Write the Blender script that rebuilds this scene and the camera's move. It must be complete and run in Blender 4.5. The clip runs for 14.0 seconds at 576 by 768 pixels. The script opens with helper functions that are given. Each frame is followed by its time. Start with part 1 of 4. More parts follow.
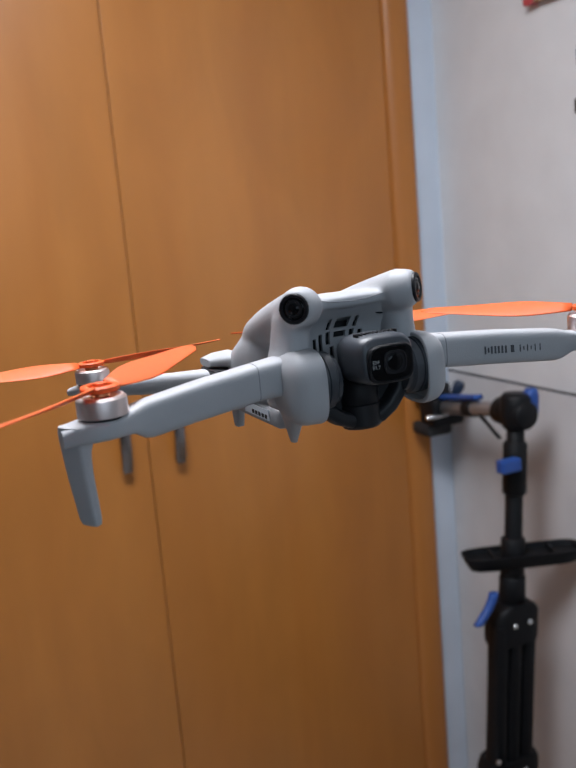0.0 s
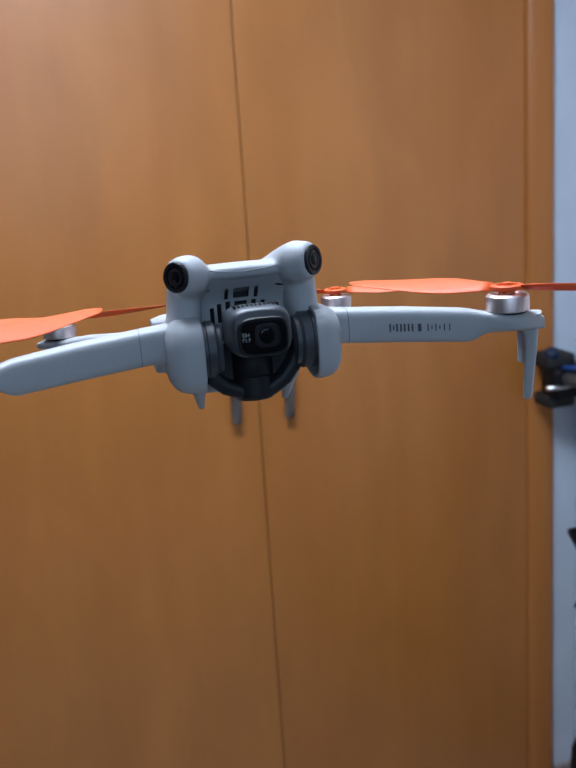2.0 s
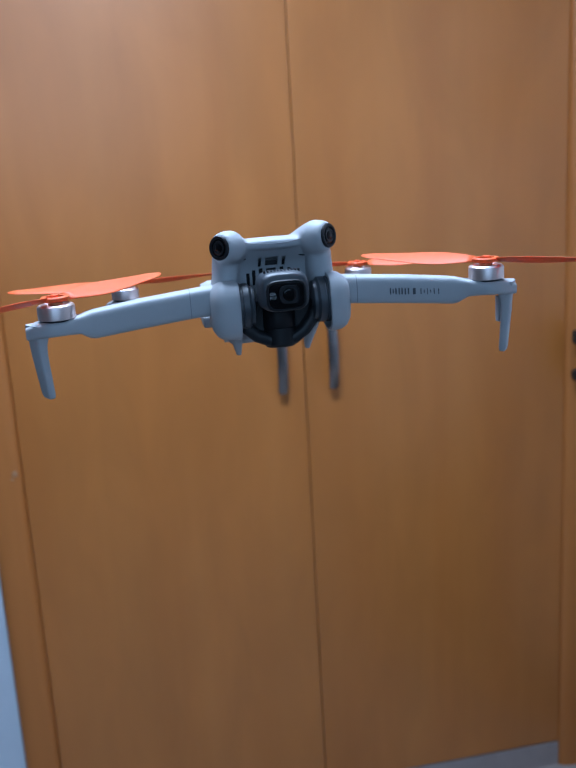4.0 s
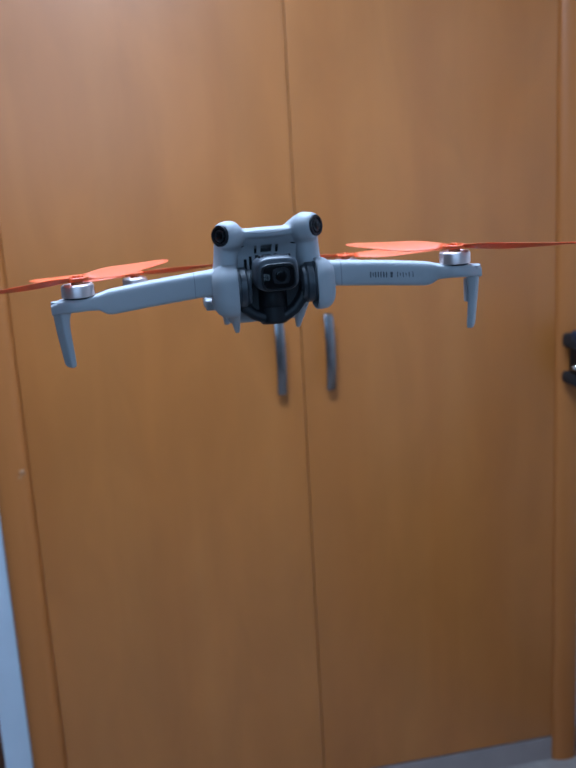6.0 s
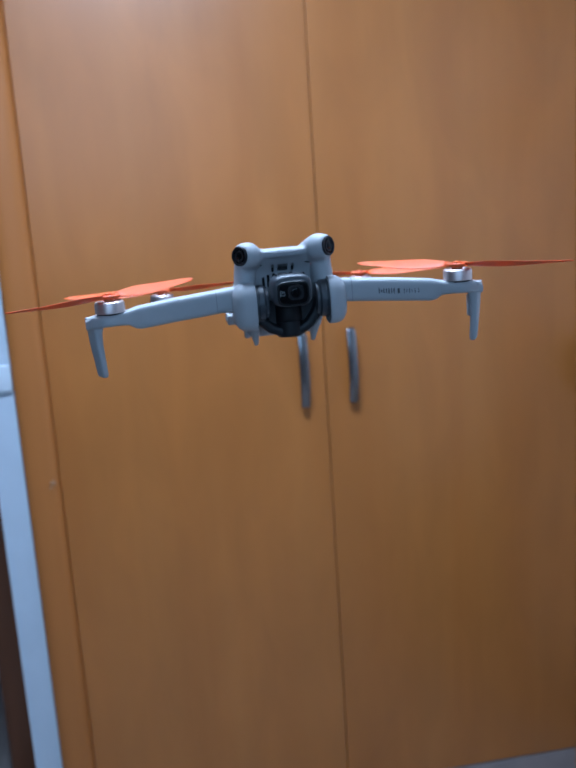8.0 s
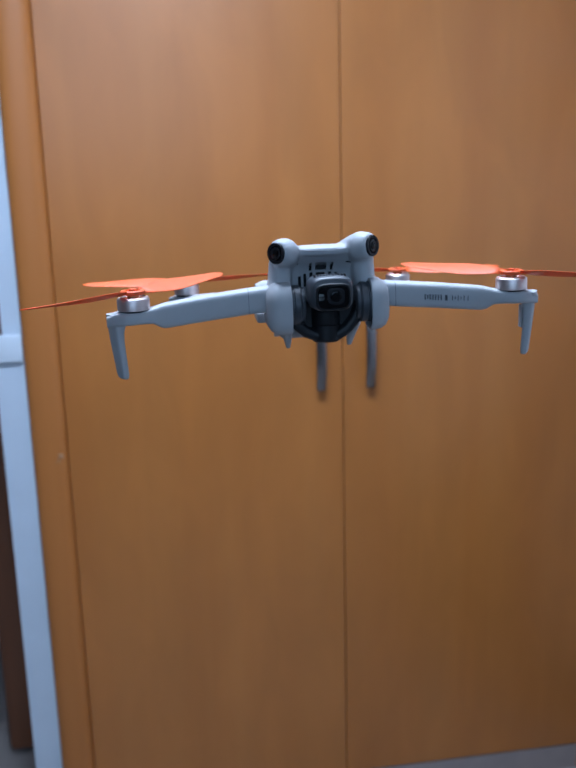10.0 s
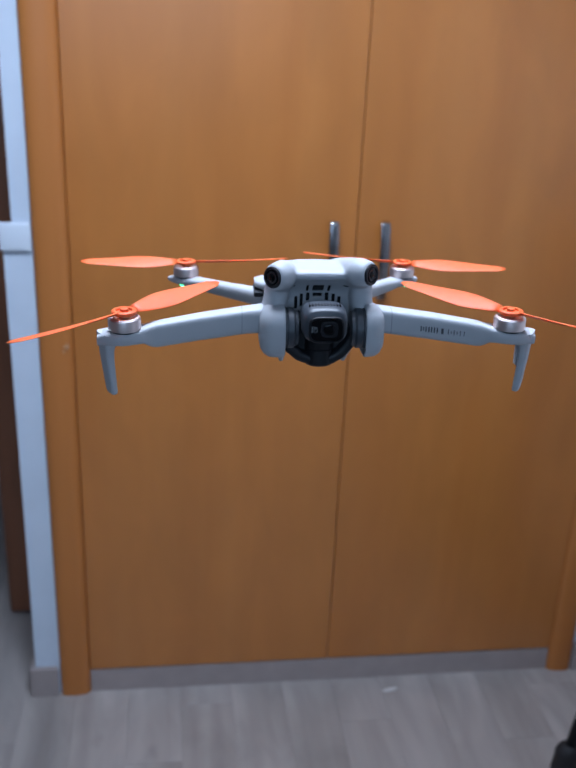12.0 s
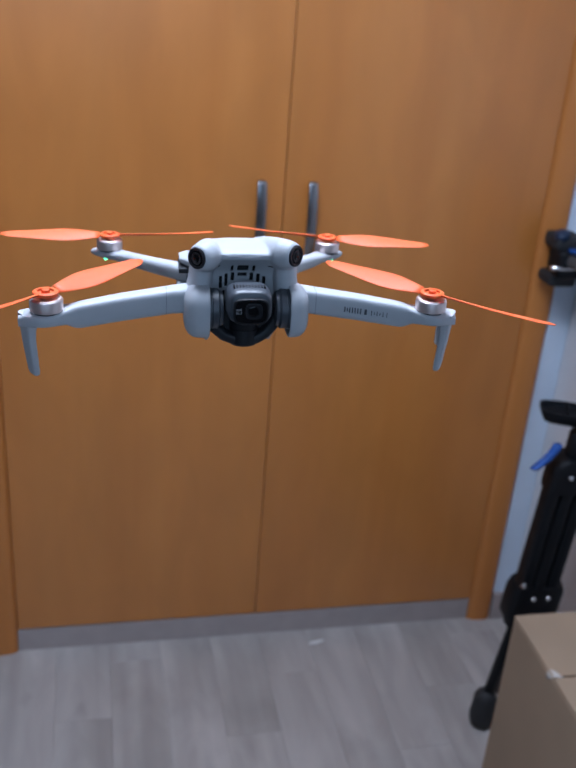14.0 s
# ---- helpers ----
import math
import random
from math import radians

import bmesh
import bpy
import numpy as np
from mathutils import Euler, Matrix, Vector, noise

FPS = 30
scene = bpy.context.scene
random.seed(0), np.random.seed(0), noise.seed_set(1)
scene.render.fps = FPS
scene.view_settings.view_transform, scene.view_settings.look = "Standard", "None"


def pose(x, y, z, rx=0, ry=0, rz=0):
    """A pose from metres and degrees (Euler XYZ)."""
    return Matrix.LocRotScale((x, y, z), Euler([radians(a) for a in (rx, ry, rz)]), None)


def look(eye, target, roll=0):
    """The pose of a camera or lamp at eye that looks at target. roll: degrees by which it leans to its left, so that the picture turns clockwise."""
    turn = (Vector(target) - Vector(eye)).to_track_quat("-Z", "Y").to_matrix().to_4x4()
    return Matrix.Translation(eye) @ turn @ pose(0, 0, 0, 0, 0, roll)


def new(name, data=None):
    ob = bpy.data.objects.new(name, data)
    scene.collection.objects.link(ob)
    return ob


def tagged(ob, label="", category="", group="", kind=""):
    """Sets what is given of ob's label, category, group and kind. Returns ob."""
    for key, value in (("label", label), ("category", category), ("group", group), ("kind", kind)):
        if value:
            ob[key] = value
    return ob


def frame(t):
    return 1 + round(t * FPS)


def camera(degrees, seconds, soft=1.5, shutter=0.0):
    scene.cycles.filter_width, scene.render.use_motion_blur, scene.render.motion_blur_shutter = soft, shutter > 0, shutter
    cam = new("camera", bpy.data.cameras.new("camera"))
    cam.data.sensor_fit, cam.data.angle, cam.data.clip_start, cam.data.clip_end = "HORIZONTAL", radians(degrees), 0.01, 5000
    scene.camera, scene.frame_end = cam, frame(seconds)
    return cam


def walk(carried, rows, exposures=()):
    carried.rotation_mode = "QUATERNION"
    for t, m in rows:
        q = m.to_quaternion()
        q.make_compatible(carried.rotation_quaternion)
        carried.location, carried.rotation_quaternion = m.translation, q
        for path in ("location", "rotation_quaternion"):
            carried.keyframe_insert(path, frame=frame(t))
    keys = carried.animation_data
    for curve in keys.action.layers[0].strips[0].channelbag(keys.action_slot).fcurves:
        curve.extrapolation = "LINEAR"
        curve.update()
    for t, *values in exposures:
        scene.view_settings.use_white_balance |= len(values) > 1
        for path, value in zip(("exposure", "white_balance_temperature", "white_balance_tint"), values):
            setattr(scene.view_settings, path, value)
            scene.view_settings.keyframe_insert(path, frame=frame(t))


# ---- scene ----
cam = camera(34.7, 14.0, soft=1.8)
PATH = [
    (0, (-0.5085, -1.7643, 1.5381), (0.3007, -0.0464, 1.1775), -4.8),
    (0.5, (-0.4756, -1.7498, 1.5352), (0.3403, -0.0396, 1.1494), -4.1),
    (1, (-0.4505, -1.7662, 1.5381), (0.3016, -0.0309, 1.1359), -3.7),
    (1.5, (-0.4254, -1.7875, 1.5390), (0.1866, -0.0010, 1.1243), -3.5),
    (2, (-0.3993, -1.8049, 1.5361), (0.0696, 0.0213, 1.1088), -3.6),
    (2.5, (-0.4041, -1.8223, 1.5342), (-0.0319, 0.0251, 1.0992), -3.9),
    (3, (-0.4022, -1.8532, 1.5371), (-0.0464, -0.0068, 1.0866), -3.6),
    (3.5, (-0.4041, -1.8822, 1.5429), (-0.0464, -0.0396, 1.0779), -3.3),
    (6, (-0.4167, -1.9741, 1.5342), (-0.0599, -0.1247, 1.0963), -3.3),
    (6.5, (-0.4080, -1.9915, 1.5352), (-0.0435, -0.1431, 1.1011), -3.2),
    (7, (-0.4070, -2.0069, 1.5352), (-0.0706, -0.1518, 1.1117), -3.5),
    (7.5, (-0.4147, -2.0176, 1.5390), (-0.1102, -0.1537, 1.1253), -3.6),
    (8, (-0.4176, -2.0185, 1.5400), (-0.1131, -0.1518, 1.1349), -3.8),
    (10.5, (-0.4244, -1.9412, 1.5651), (-0.1701, -0.0957, 1.0470), -0.0),
    (11, (-0.4157, -1.9199, 1.6028), (-0.1837, -0.0986, 0.9967), 1.3),
    (11.5, (-0.4167, -1.9257, 1.6260), (-0.1730, -0.1237, 0.9687), 1.8),
    (12, (-0.4070, -1.9412, 1.6425), (-0.1595, -0.1692, 0.9087), 2.5),
    (12.5, (-0.4080, -1.9499, 1.6521), (-0.1363, -0.2185, 0.8343), 2.7),
    (13, (-0.4157, -1.9547, 1.6618), (-0.0831, -0.2359, 0.8411), 3.9),
    (13.5, (-0.4109, -1.9518, 1.6647), (-0.0348, -0.2427, 0.8430), 4.5),
    (14, (-0.4051, -1.9383, 1.6589), (-0.0116, -0.2301, 0.8430), 4.5),
]
walk(cam, [(t, look(eye, target, roll)) for t, eye, target, roll in PATH],
     [(0.0, -0.04, 7700, 18), (1.0, -0.05, 6900, 16), (2.0, -0.06, 6500, 14), (2.5, -0.05, 6350, 14), (3.5, -0.03, 5600, 11), (8.0, -0.03, 5450, 10), (10.5, 0.0, 5950, 14), (14.0, 0.06, 6150, 17)])
cam.data.dof.use_dof = True
cam.data.dof.focus_distance = 0.44
cam.data.dof.aperture_fstop = 22.0

# ---- world and lights ----
sky = bpy.data.worlds.new("room_dark")
sky.use_nodes = True
sky.node_tree.nodes["Background"].inputs[0].default_value = (0.55, 0.68, 1.0, 1)
sky.node_tree.nodes["Background"].inputs[1].default_value = 0.05
scene.world = sky


def area(name, at, target, sx, sy, watts, colour):
    data = bpy.data.lights.new(name, "AREA")
    data.shape, data.size, data.size_y, data.energy, data.color = "RECTANGLE", sx, sy, watts, colour
    ob = new(name, data)
    ob.matrix_world = look(at, target)
    return ob


area("ceiling_lamp_light", (-0.35, -1.08, 2.43), (-0.35, -1.08, 0), 0.6, 0.6, 31.0, (0.69, 0.835, 1.0))
# added bluish fill from high in the south, for door haze and fronts
area("south_fill_light", (-0.6, -3.17, 1.95), (-0.6, 0, 1.6), 1.5, 0.75, 9.0, (0.48, 0.74, 1.0))

# ---- materials ----


def mat(name, colour, rough=0.5, metal=0.0, bump=0.0, scale=200.0, vary=0.0, spec=0.5, coat=0.0):
    m = bpy.data.materials.new(name)
    m.use_nodes = True
    nt = m.node_tree
    b = nt.nodes["Principled BSDF"]
    b.inputs["Base Color"].default_value = (*colour, 1)
    b.inputs["Roughness"].default_value = rough
    b.inputs["Metallic"].default_value = metal
    b.inputs["Specular IOR Level"].default_value = spec
    b.inputs["Coat Weight"].default_value = coat
    if bump or vary:
        tc = nt.nodes.new("ShaderNodeTexCoord")
        no = nt.nodes.new("ShaderNodeTexNoise")
        no.inputs["Scale"].default_value = scale
        no.inputs["Detail"].default_value = 4
        nt.links.new(tc.outputs["Object"], no.inputs["Vector"])
        if bump:
            bp = nt.nodes.new("ShaderNodeBump")
            bp.inputs["Strength"].default_value = bump
            bp.inputs["Distance"].default_value = 0.001
            nt.links.new(no.outputs["Fac"], bp.inputs["Height"])
            nt.links.new(bp.outputs["Normal"], b.inputs["Normal"])
        if vary:
            n2 = nt.nodes.new("ShaderNodeTexNoise")
            n2.inputs["Scale"].default_value = scale * 0.06
            n2.inputs["Detail"].default_value = 5
            nt.links.new(tc.outputs["Object"], n2.inputs["Vector"])
            rp = nt.nodes.new("ShaderNodeValToRGB")
            rp.color_ramp.elements[0].position, rp.color_ramp.elements[1].position = 0.3, 0.7
            rp.color_ramp.elements[0].color = (*[c * (1 - vary) for c in colour], 1)
            rp.color_ramp.elements[1].color = (*[min(1, c * (1 + vary * 0.5)) for c in colour], 1)
            nt.links.new(n2.outputs["Fac"], rp.inputs["Fac"])
            nt.links.new(rp.outputs["Color"], b.inputs["Base Color"])
    return m


def wood(name, dark, mid, light, rough, along="Z", stretch=0.5, fine=60.0, coat=0.0, per_piece=0.0, bump=0.04, blotch=0.0, knots=0.0):
    m = bpy.data.materials.new(name)
    m.use_nodes = True
    nt = m.node_tree
    L = nt.links.new
    b = nt.nodes["Principled BSDF"]
    tc = nt.nodes.new("ShaderNodeTexCoord")
    mp = nt.nodes.new("ShaderNodeMapping")
    s = [1.0, 1.0, 1.0]
    s["XYZ".index(along)] = 0.05
    mp.inputs["Scale"].default_value = s
    info = nt.nodes.new("ShaderNodeObjectInfo")
    off = nt.nodes.new("ShaderNodeVectorMath")
    off.operation = "MULTIPLY_ADD"
    off.inputs[1].default_value = (7.3, 5.1, 3.7)
    rnd = nt.nodes.new("ShaderNodeCombineXYZ")
    for i in range(3):
        L(info.outputs["Random"], rnd.inputs[i])
    L(rnd.outputs[0], off.inputs[0])
    L(tc.outputs["Object"], off.inputs[2])
    L(off.outputs[0], mp.inputs["Vector"])
    broad = nt.nodes.new("ShaderNodeTexNoise")
    broad.inputs["Scale"].default_value = 7.0
    broad.inputs["Detail"].default_value = 3
    broad.inputs["Distortion"].default_value = 0.4
    L(mp.outputs[0], broad.inputs["Vector"])
    grain = nt.nodes.new("ShaderNodeTexNoise")
    grain.inputs["Scale"].default_value = fine
    grain.inputs["Detail"].default_value = 6
    L(mp.outputs[0], grain.inputs["Vector"])
    mix = nt.nodes.new("ShaderNodeMath")
    mix.operation = "MULTIPLY_ADD"
    mix.inputs[1].default_value = stretch
    L(grain.outputs["Fac"], mix.inputs[0])
    sub = nt.nodes.new("ShaderNodeMath")
    sub.operation = "SUBTRACT"
    L(broad.outputs["Fac"], sub.inputs[0])
    sub.inputs[1].default_value = stretch * 0.5
    L(sub.outputs[0], mix.inputs[2])
    rp = nt.nodes.new("ShaderNodeValToRGB")
    e = rp.color_ramp.elements
    e[0].position, e[0].color = 0.3, (*dark, 1)
    e[1].position, e[1].color = 0.72, (*light, 1)
    k = e.new(0.5)
    k.color = (*mid, 1)
    L(mix.outputs[0], rp.inputs["Fac"])
    out = rp.outputs["Color"]
    if per_piece:
        hsv = nt.nodes.new("ShaderNodeHueSaturation")
        mr = nt.nodes.new("ShaderNodeMapRange")
        mr.inputs["To Min"].default_value, mr.inputs["To Max"].default_value = 1 - per_piece, 1 + per_piece
        L(info.outputs["Random"], mr.inputs["Value"])
        L(mr.outputs[0], hsv.inputs["Value"])
        L(out, hsv.inputs["Color"])
        out = hsv.outputs["Color"]
    if blotch:
        m2 = nt.nodes.new("ShaderNodeMapping")
        s2 = [1.0, 1.0, 1.0]
        s2["XYZ".index(along)] = 0.35
        m2.inputs["Scale"].default_value = s2
        L(off.outputs[0], m2.inputs["Vector"])
        cl = nt.nodes.new("ShaderNodeTexNoise")
        cl.inputs["Scale"].default_value = 9.0
        cl.inputs["Detail"].default_value = 4
        cl.inputs["Distortion"].default_value = 0.8
        L(m2.outputs[0], cl.inputs["Vector"])
        r2 = nt.nodes.new("ShaderNodeMapRange")
        r2.inputs["From Min"].default_value, r2.inputs["From Max"].default_value = 0.3, 0.7
        r2.inputs["To Min"].default_value, r2.inputs["To Max"].default_value = 1 - blotch, 1 + blotch * 0.6
        L(cl.outputs["Fac"], r2.inputs["Value"])
        h2 = nt.nodes.new("ShaderNodeHueSaturation")
        L(r2.outputs[0], h2.inputs["Value"])
        L(out, h2.inputs["Color"])
        out = h2.outputs["Color"]
    if knots:
        m3 = nt.nodes.new("ShaderNodeMapping")
        s3 = [1.0, 1.0, 1.0]
        s3["XYZ".index(along)] = 0.6
        m3.inputs["Scale"].default_value = s3
        wob = nt.nodes.new("ShaderNodeTexNoise")
        wob.inputs["Scale"].default_value = 30.0
        push = nt.nodes.new("ShaderNodeVectorMath")
        push.operation = "MULTIPLY_ADD"
        push.inputs[1].default_value = (0.03, 0.03, 0.0)
        L(off.outputs[0], wob.inputs["Vector"])
        L(wob.outputs["Color"], push.inputs[0])
        L(off.outputs[0], push.inputs[2])
        L(push.outputs[0], m3.inputs["Vector"])
        vo = nt.nodes.new("ShaderNodeTexVoronoi")
        vo.inputs["Scale"].default_value = 6.0
        L(m3.outputs[0], vo.inputs["Vector"])
        r3 = nt.nodes.new("ShaderNodeMapRange")
        r3.interpolation_type = "SMOOTHSTEP"
        r3.inputs["From Min"].default_value, r3.inputs["From Max"].default_value = 0.0, 0.17
        r3.inputs["To Min"].default_value, r3.inputs["To Max"].default_value = 1 - knots, 1.0
        L(vo.outputs["Distance"], r3.inputs["Value"])
        h3 = nt.nodes.new("ShaderNodeHueSaturation")
        L(r3.outputs[0], h3.inputs["Value"])
        L(out, h3.inputs["Color"])
        out = h3.outputs["Color"]
    L(out, b.inputs["Base Color"])
    rr = nt.nodes.new("ShaderNodeMapRange")
    rr.inputs["To Min"].default_value, rr.inputs["To Max"].default_value = rough - 0.03, rough + 0.04
    L(broad.outputs["Fac"], rr.inputs["Value"])
    L(rr.outputs[0], b.inputs["Roughness"])
    b.inputs["Coat Weight"].default_value = coat
    b.inputs["Coat Roughness"].default_value = 0.3
    bp = nt.nodes.new("ShaderNodeBump")
    bp.inputs["Strength"].default_value = bump
    bp.inputs["Distance"].default_value = 0.002
    L(grain.outputs["Fac"], bp.inputs["Height"])
    L(bp.outputs["Normal"], b.inputs["Normal"])
    return m


def glow(name, colour, strength):
    m = mat(name, colour, 0.4)
    b = m.node_tree.nodes["Principled BSDF"]
    b.inputs["Emission Color"].default_value = (*colour, 1)
    b.inputs["Emission Strength"].default_value = strength
    return m


VENEER = wood("honey_veneer", (0.475, 0.164, 0.033), (0.503, 0.180, 0.038), (0.532, 0.197, 0.044), 0.33, "Z", 0.3, 24.0, blotch=0.09, coat=0.5, bump=0.02)
VENEER_FRAME = wood("honey_veneer_frame", (0.455, 0.155, 0.034), (0.492, 0.174, 0.040), (0.53, 0.196, 0.048), 0.38, "Z", 0.3, 50.0)
DOOR_BROWN = wood("brown_door_veneer", (0.17, 0.062, 0.028), (0.22, 0.08, 0.036), (0.27, 0.10, 0.046), 0.45, "Z", 0.35, 40.0)
LAMINATE = wood("grey_oak_laminate", (0.315, 0.278, 0.256), (0.380, 0.340, 0.314), (0.440, 0.398, 0.370), 0.42, "Y", 0.55, 22.0, per_piece=0.06, blotch=0.2, knots=0.5)
WALL_WHITE = mat("white_wall_paint", (0.74, 0.75, 0.77), 0.75, bump=0.12, scale=160, vary=0.05)
# white wall with the blue of the daylight mixed into its base colour
WALL_PALE = mat("white_wall_daylight_tint", (0.60, 0.68, 0.78), 0.7, bump=0.12, scale=160, vary=0.05)
# unseen walls: dark base colour holds down bounce and reflections
WALL_DIM = mat("low_bounce_dark_wall", (0.17, 0.165, 0.16), 0.8, bump=0.1, scale=160, vary=0.05)
PANEL_WHITE = mat("white_panel_paint", (0.66, 0.66, 0.68), 0.6, bump=0.1, scale=90, vary=0.1)
CEILING_WHITE = mat("ceiling_paint", (0.8, 0.8, 0.8), 0.85, bump=0.1, scale=150)
PLASTIC_WHITE = mat("white_trunking_plastic", (0.68, 0.75, 0.83), 0.4)
STONE_GREY = mat("grey_skirting_tile", (0.37, 0.312, 0.295), 0.45, vary=0.08, scale=300, bump=0.05)
DARK_GAP = mat("dark_gap", (0.08, 0.033, 0.014), 0.8)
NICKEL = mat("satin_nickel", (0.36, 0.345, 0.35), 0.22, 1.0, bump=0.02, scale=900)
SHELL = mat("light_grey_shell_plastic", (0.405, 0.41, 0.43), 0.5, bump=0.16, scale=1800, vary=0.03, spec=0.4)
SHELL_DARK = mat("dark_grey_plastic", (0.013, 0.014, 0.017), 0.45, bump=0.05, scale=2500, spec=0.3)
GIMBAL_GREY = mat("gunmetal_gimbal_shell", (0.040, 0.046, 0.056), 0.42, 0.0, bump=0.03, scale=3000, spec=0.45)
BLACK_SOFT = mat("black_plastic", (0.008, 0.008, 0.01), 0.5, spec=0.25)
BLACK_GLOSS = mat("black_gloss_glass", (0.004, 0.004, 0.005), 0.12, spec=0.16)
LENS_RING = mat("lens_ring", (0.010, 0.010, 0.013), 0.45, spec=0.25)
MOTOR_METAL = mat("pink_tinted_silver_motor", (0.74, 0.62, 0.60), 0.42, 1.0, bump=0.02, scale=2000)
COPPER = mat("motor_copper", (0.55, 0.25, 0.13), 0.35, 1.0)
INK = mat("dark_printed_ink", (0.06, 0.063, 0.075), 0.5)
INK_PALE = mat("white_printed_ink", (0.42, 0.44, 0.46), 0.5)
LED_GREEN = glow("green_led", (0.08, 0.9, 0.35), 4.0)
BLACK_COAT = mat("black_powder_coat", (0.006, 0.0065, 0.008), 0.5, bump=0.06, scale=900, spec=0.2)
STEEL_GREY = mat("grey_tube", (0.30, 0.31, 0.33), 0.35, 0.7)
BLUE_DARK = mat("dark_blue_plastic", (0.006, 0.022, 0.055), 0.4)
BLUE_LEVER = mat("blue_plastic", (0.008, 0.07, 0.30), 0.45)
RIVET = mat("bright_steel", (0.75, 0.76, 0.78), 0.22, 1.0)
RUBBER = mat("black_rubber", (0.015, 0.015, 0.017), 0.7)
CARD = mat("brown_cardboard", (0.29, 0.20, 0.13), 0.75, bump=0.12, scale=120, vary=0.08)
TAPE = mat("clear_packing_tape", (0.5, 0.45, 0.4), 0.12, coat=0.8, bump=0.6, scale=300)
BLUE_GLOSS = mat("turquoise_gloss", (0.01, 0.16, 0.36), 0.25, vary=0.3, scale=300)
RED_PAINT = mat("red_frame_paint", (0.5, 0.06, 0.07), 0.4)
PICTURE_WOOD = wood("pale_frame_wood", (0.3, 0.18, 0.09), (0.42, 0.27, 0.15), (0.5, 0.35, 0.2), 0.5, "Y")
PAPER = mat("picture_paper", (0.6, 0.56, 0.5), 0.8, vary=0.2, scale=60)


def orange_plastic():
    m = mat("orange_translucent_blade", (0.95, 0.165, 0.04), 0.5, spec=0.2)
    b = m.node_tree.nodes["Principled BSDF"]
    b.inputs["Transmission Weight"].default_value = 0.32
    b.inputs["Subsurface Weight"].default_value = 0.25
    b.inputs["Subsurface Radius"].default_value = (0.004, 0.002, 0.001)
    return m


ORANGE = orange_plastic()

# ---- mesh helpers ----


def finish(bm, smooth):
    bmesh.ops.recalc_face_normals(bm, faces=bm.faces)
    for f in bm.faces:
        f.smooth = smooth
    return bm


def part(name, bm, material, parent=None, label="", smooth=False, angle=0.0):
    finish(bm, smooth or angle > 0)
    if angle:
        for e in bm.edges:
            if len(e.link_faces) == 2 and e.calc_face_angle(0) > radians(angle):
                e.smooth = False
    me = bpy.data.meshes.new(name)
    bm.to_mesh(me)
    bm.free()
    me.materials.append(material)
    ob = new(name, me)
    if parent:
        ob.parent = parent
    if label:
        ob["label"] = label
    return ob


def thing(name, at, label, category, group="", rot=(0, 0, 0)):
    ob = new(name)
    ob.empty_display_size = 0.05
    ob.matrix_world = pose(*at, *rot)
    return tagged(ob, label, category, group)


def box(bm, x0, x1, y0, y1, z0, z1, bevel=0.0, seg=2):
    r = bmesh.ops.create_cube(bm, size=1)
    vs = r["verts"]
    for v in vs:
        v.co = Vector(((x0 + x1) / 2 + v.co.x * (x1 - x0), (y0 + y1) / 2 + v.co.y * (y1 - y0), (z0 + z1) / 2 + v.co.z * (z1 - z0)))
    if bevel:
        es = list({e for v in vs for e in v.link_edges})
        bmesh.ops.bevel(bm, geom=es, offset=bevel, segments=seg, affect="EDGES", profile=0.5)
    return bm


def loft(bm, rings, cap=True):
    """rings: lists of points with the same count, joined one to the next."""
    made = [[bm.verts.new(p) for p in r] for r in rings]
    n = len(made[0])
    for a, b in zip(made, made[1:]):
        for i in range(n):
            bm.faces.new((a[i], a[(i + 1) % n], b[(i + 1) % n], b[i]))
    if cap:
        bm.faces.new(made[0][::-1])
        bm.faces.new(made[-1])
    return bm


def ring(c, u, v, hu, hv, n=24, p=2.0):
    """A superellipse round c, in the plane of u and v."""
    c, u, v = Vector(c), Vector(u), Vector(v)
    pts = []
    for i in range(n):
        a = 2 * math.pi * i / n
        ca, sa = math.cos(a), math.sin(a)
        pts.append(c + u * (hu * math.copysign(abs(ca) ** (2 / p), ca)) + v * (hv * math.copysign(abs(sa) ** (2 / p), sa)))
    return pts


def turned(bm, at, axis, profile, n=32):
    """A body of revolution: profile is (along, radius) pairs."""
    at, axis = Vector(at), Vector(axis).normalized()
    u = axis.orthogonal().normalized()
    v = axis.cross(u)
    return loft(bm, [ring(at + axis * h, u, v, r, r, n) for h, r in profile])


def rod(bm, a, b, r0, r1=None, n=20):
    a, b = Vector(a), Vector(b)
    r1 = r0 if r1 is None else r1
    d = (b - a).length
    e = min(r0, r1, d / 4) * 0.15
    return turned(bm, a, b - a, [(0, r0 - e), (e, r0), (d - e, r1), (d, r1 - e)], n)


def tube(bm, points, r, n=12, flat=1.0):
    """A tube swept along points."""
    pts = [Vector(p) for p in points]
    rings = []
    ref = None
    for i, p in enumerate(pts):
        d = (pts[min(i + 1, len(pts) - 1)] - pts[max(i - 1, 0)]).normalized()
        if ref is None:
            ref = d.orthogonal().normalized()
        u = (ref - d * ref.dot(d)).normalized()
        ref = u
        rings.append(ring(p, u, d.cross(u), r * flat, r, n))
    return loft(bm, rings)


# ---- setting ----
XE, XW, YS, CEIL = 0.743, -2.1, -3.2, 2.5
FZ = -0.014  # floor level


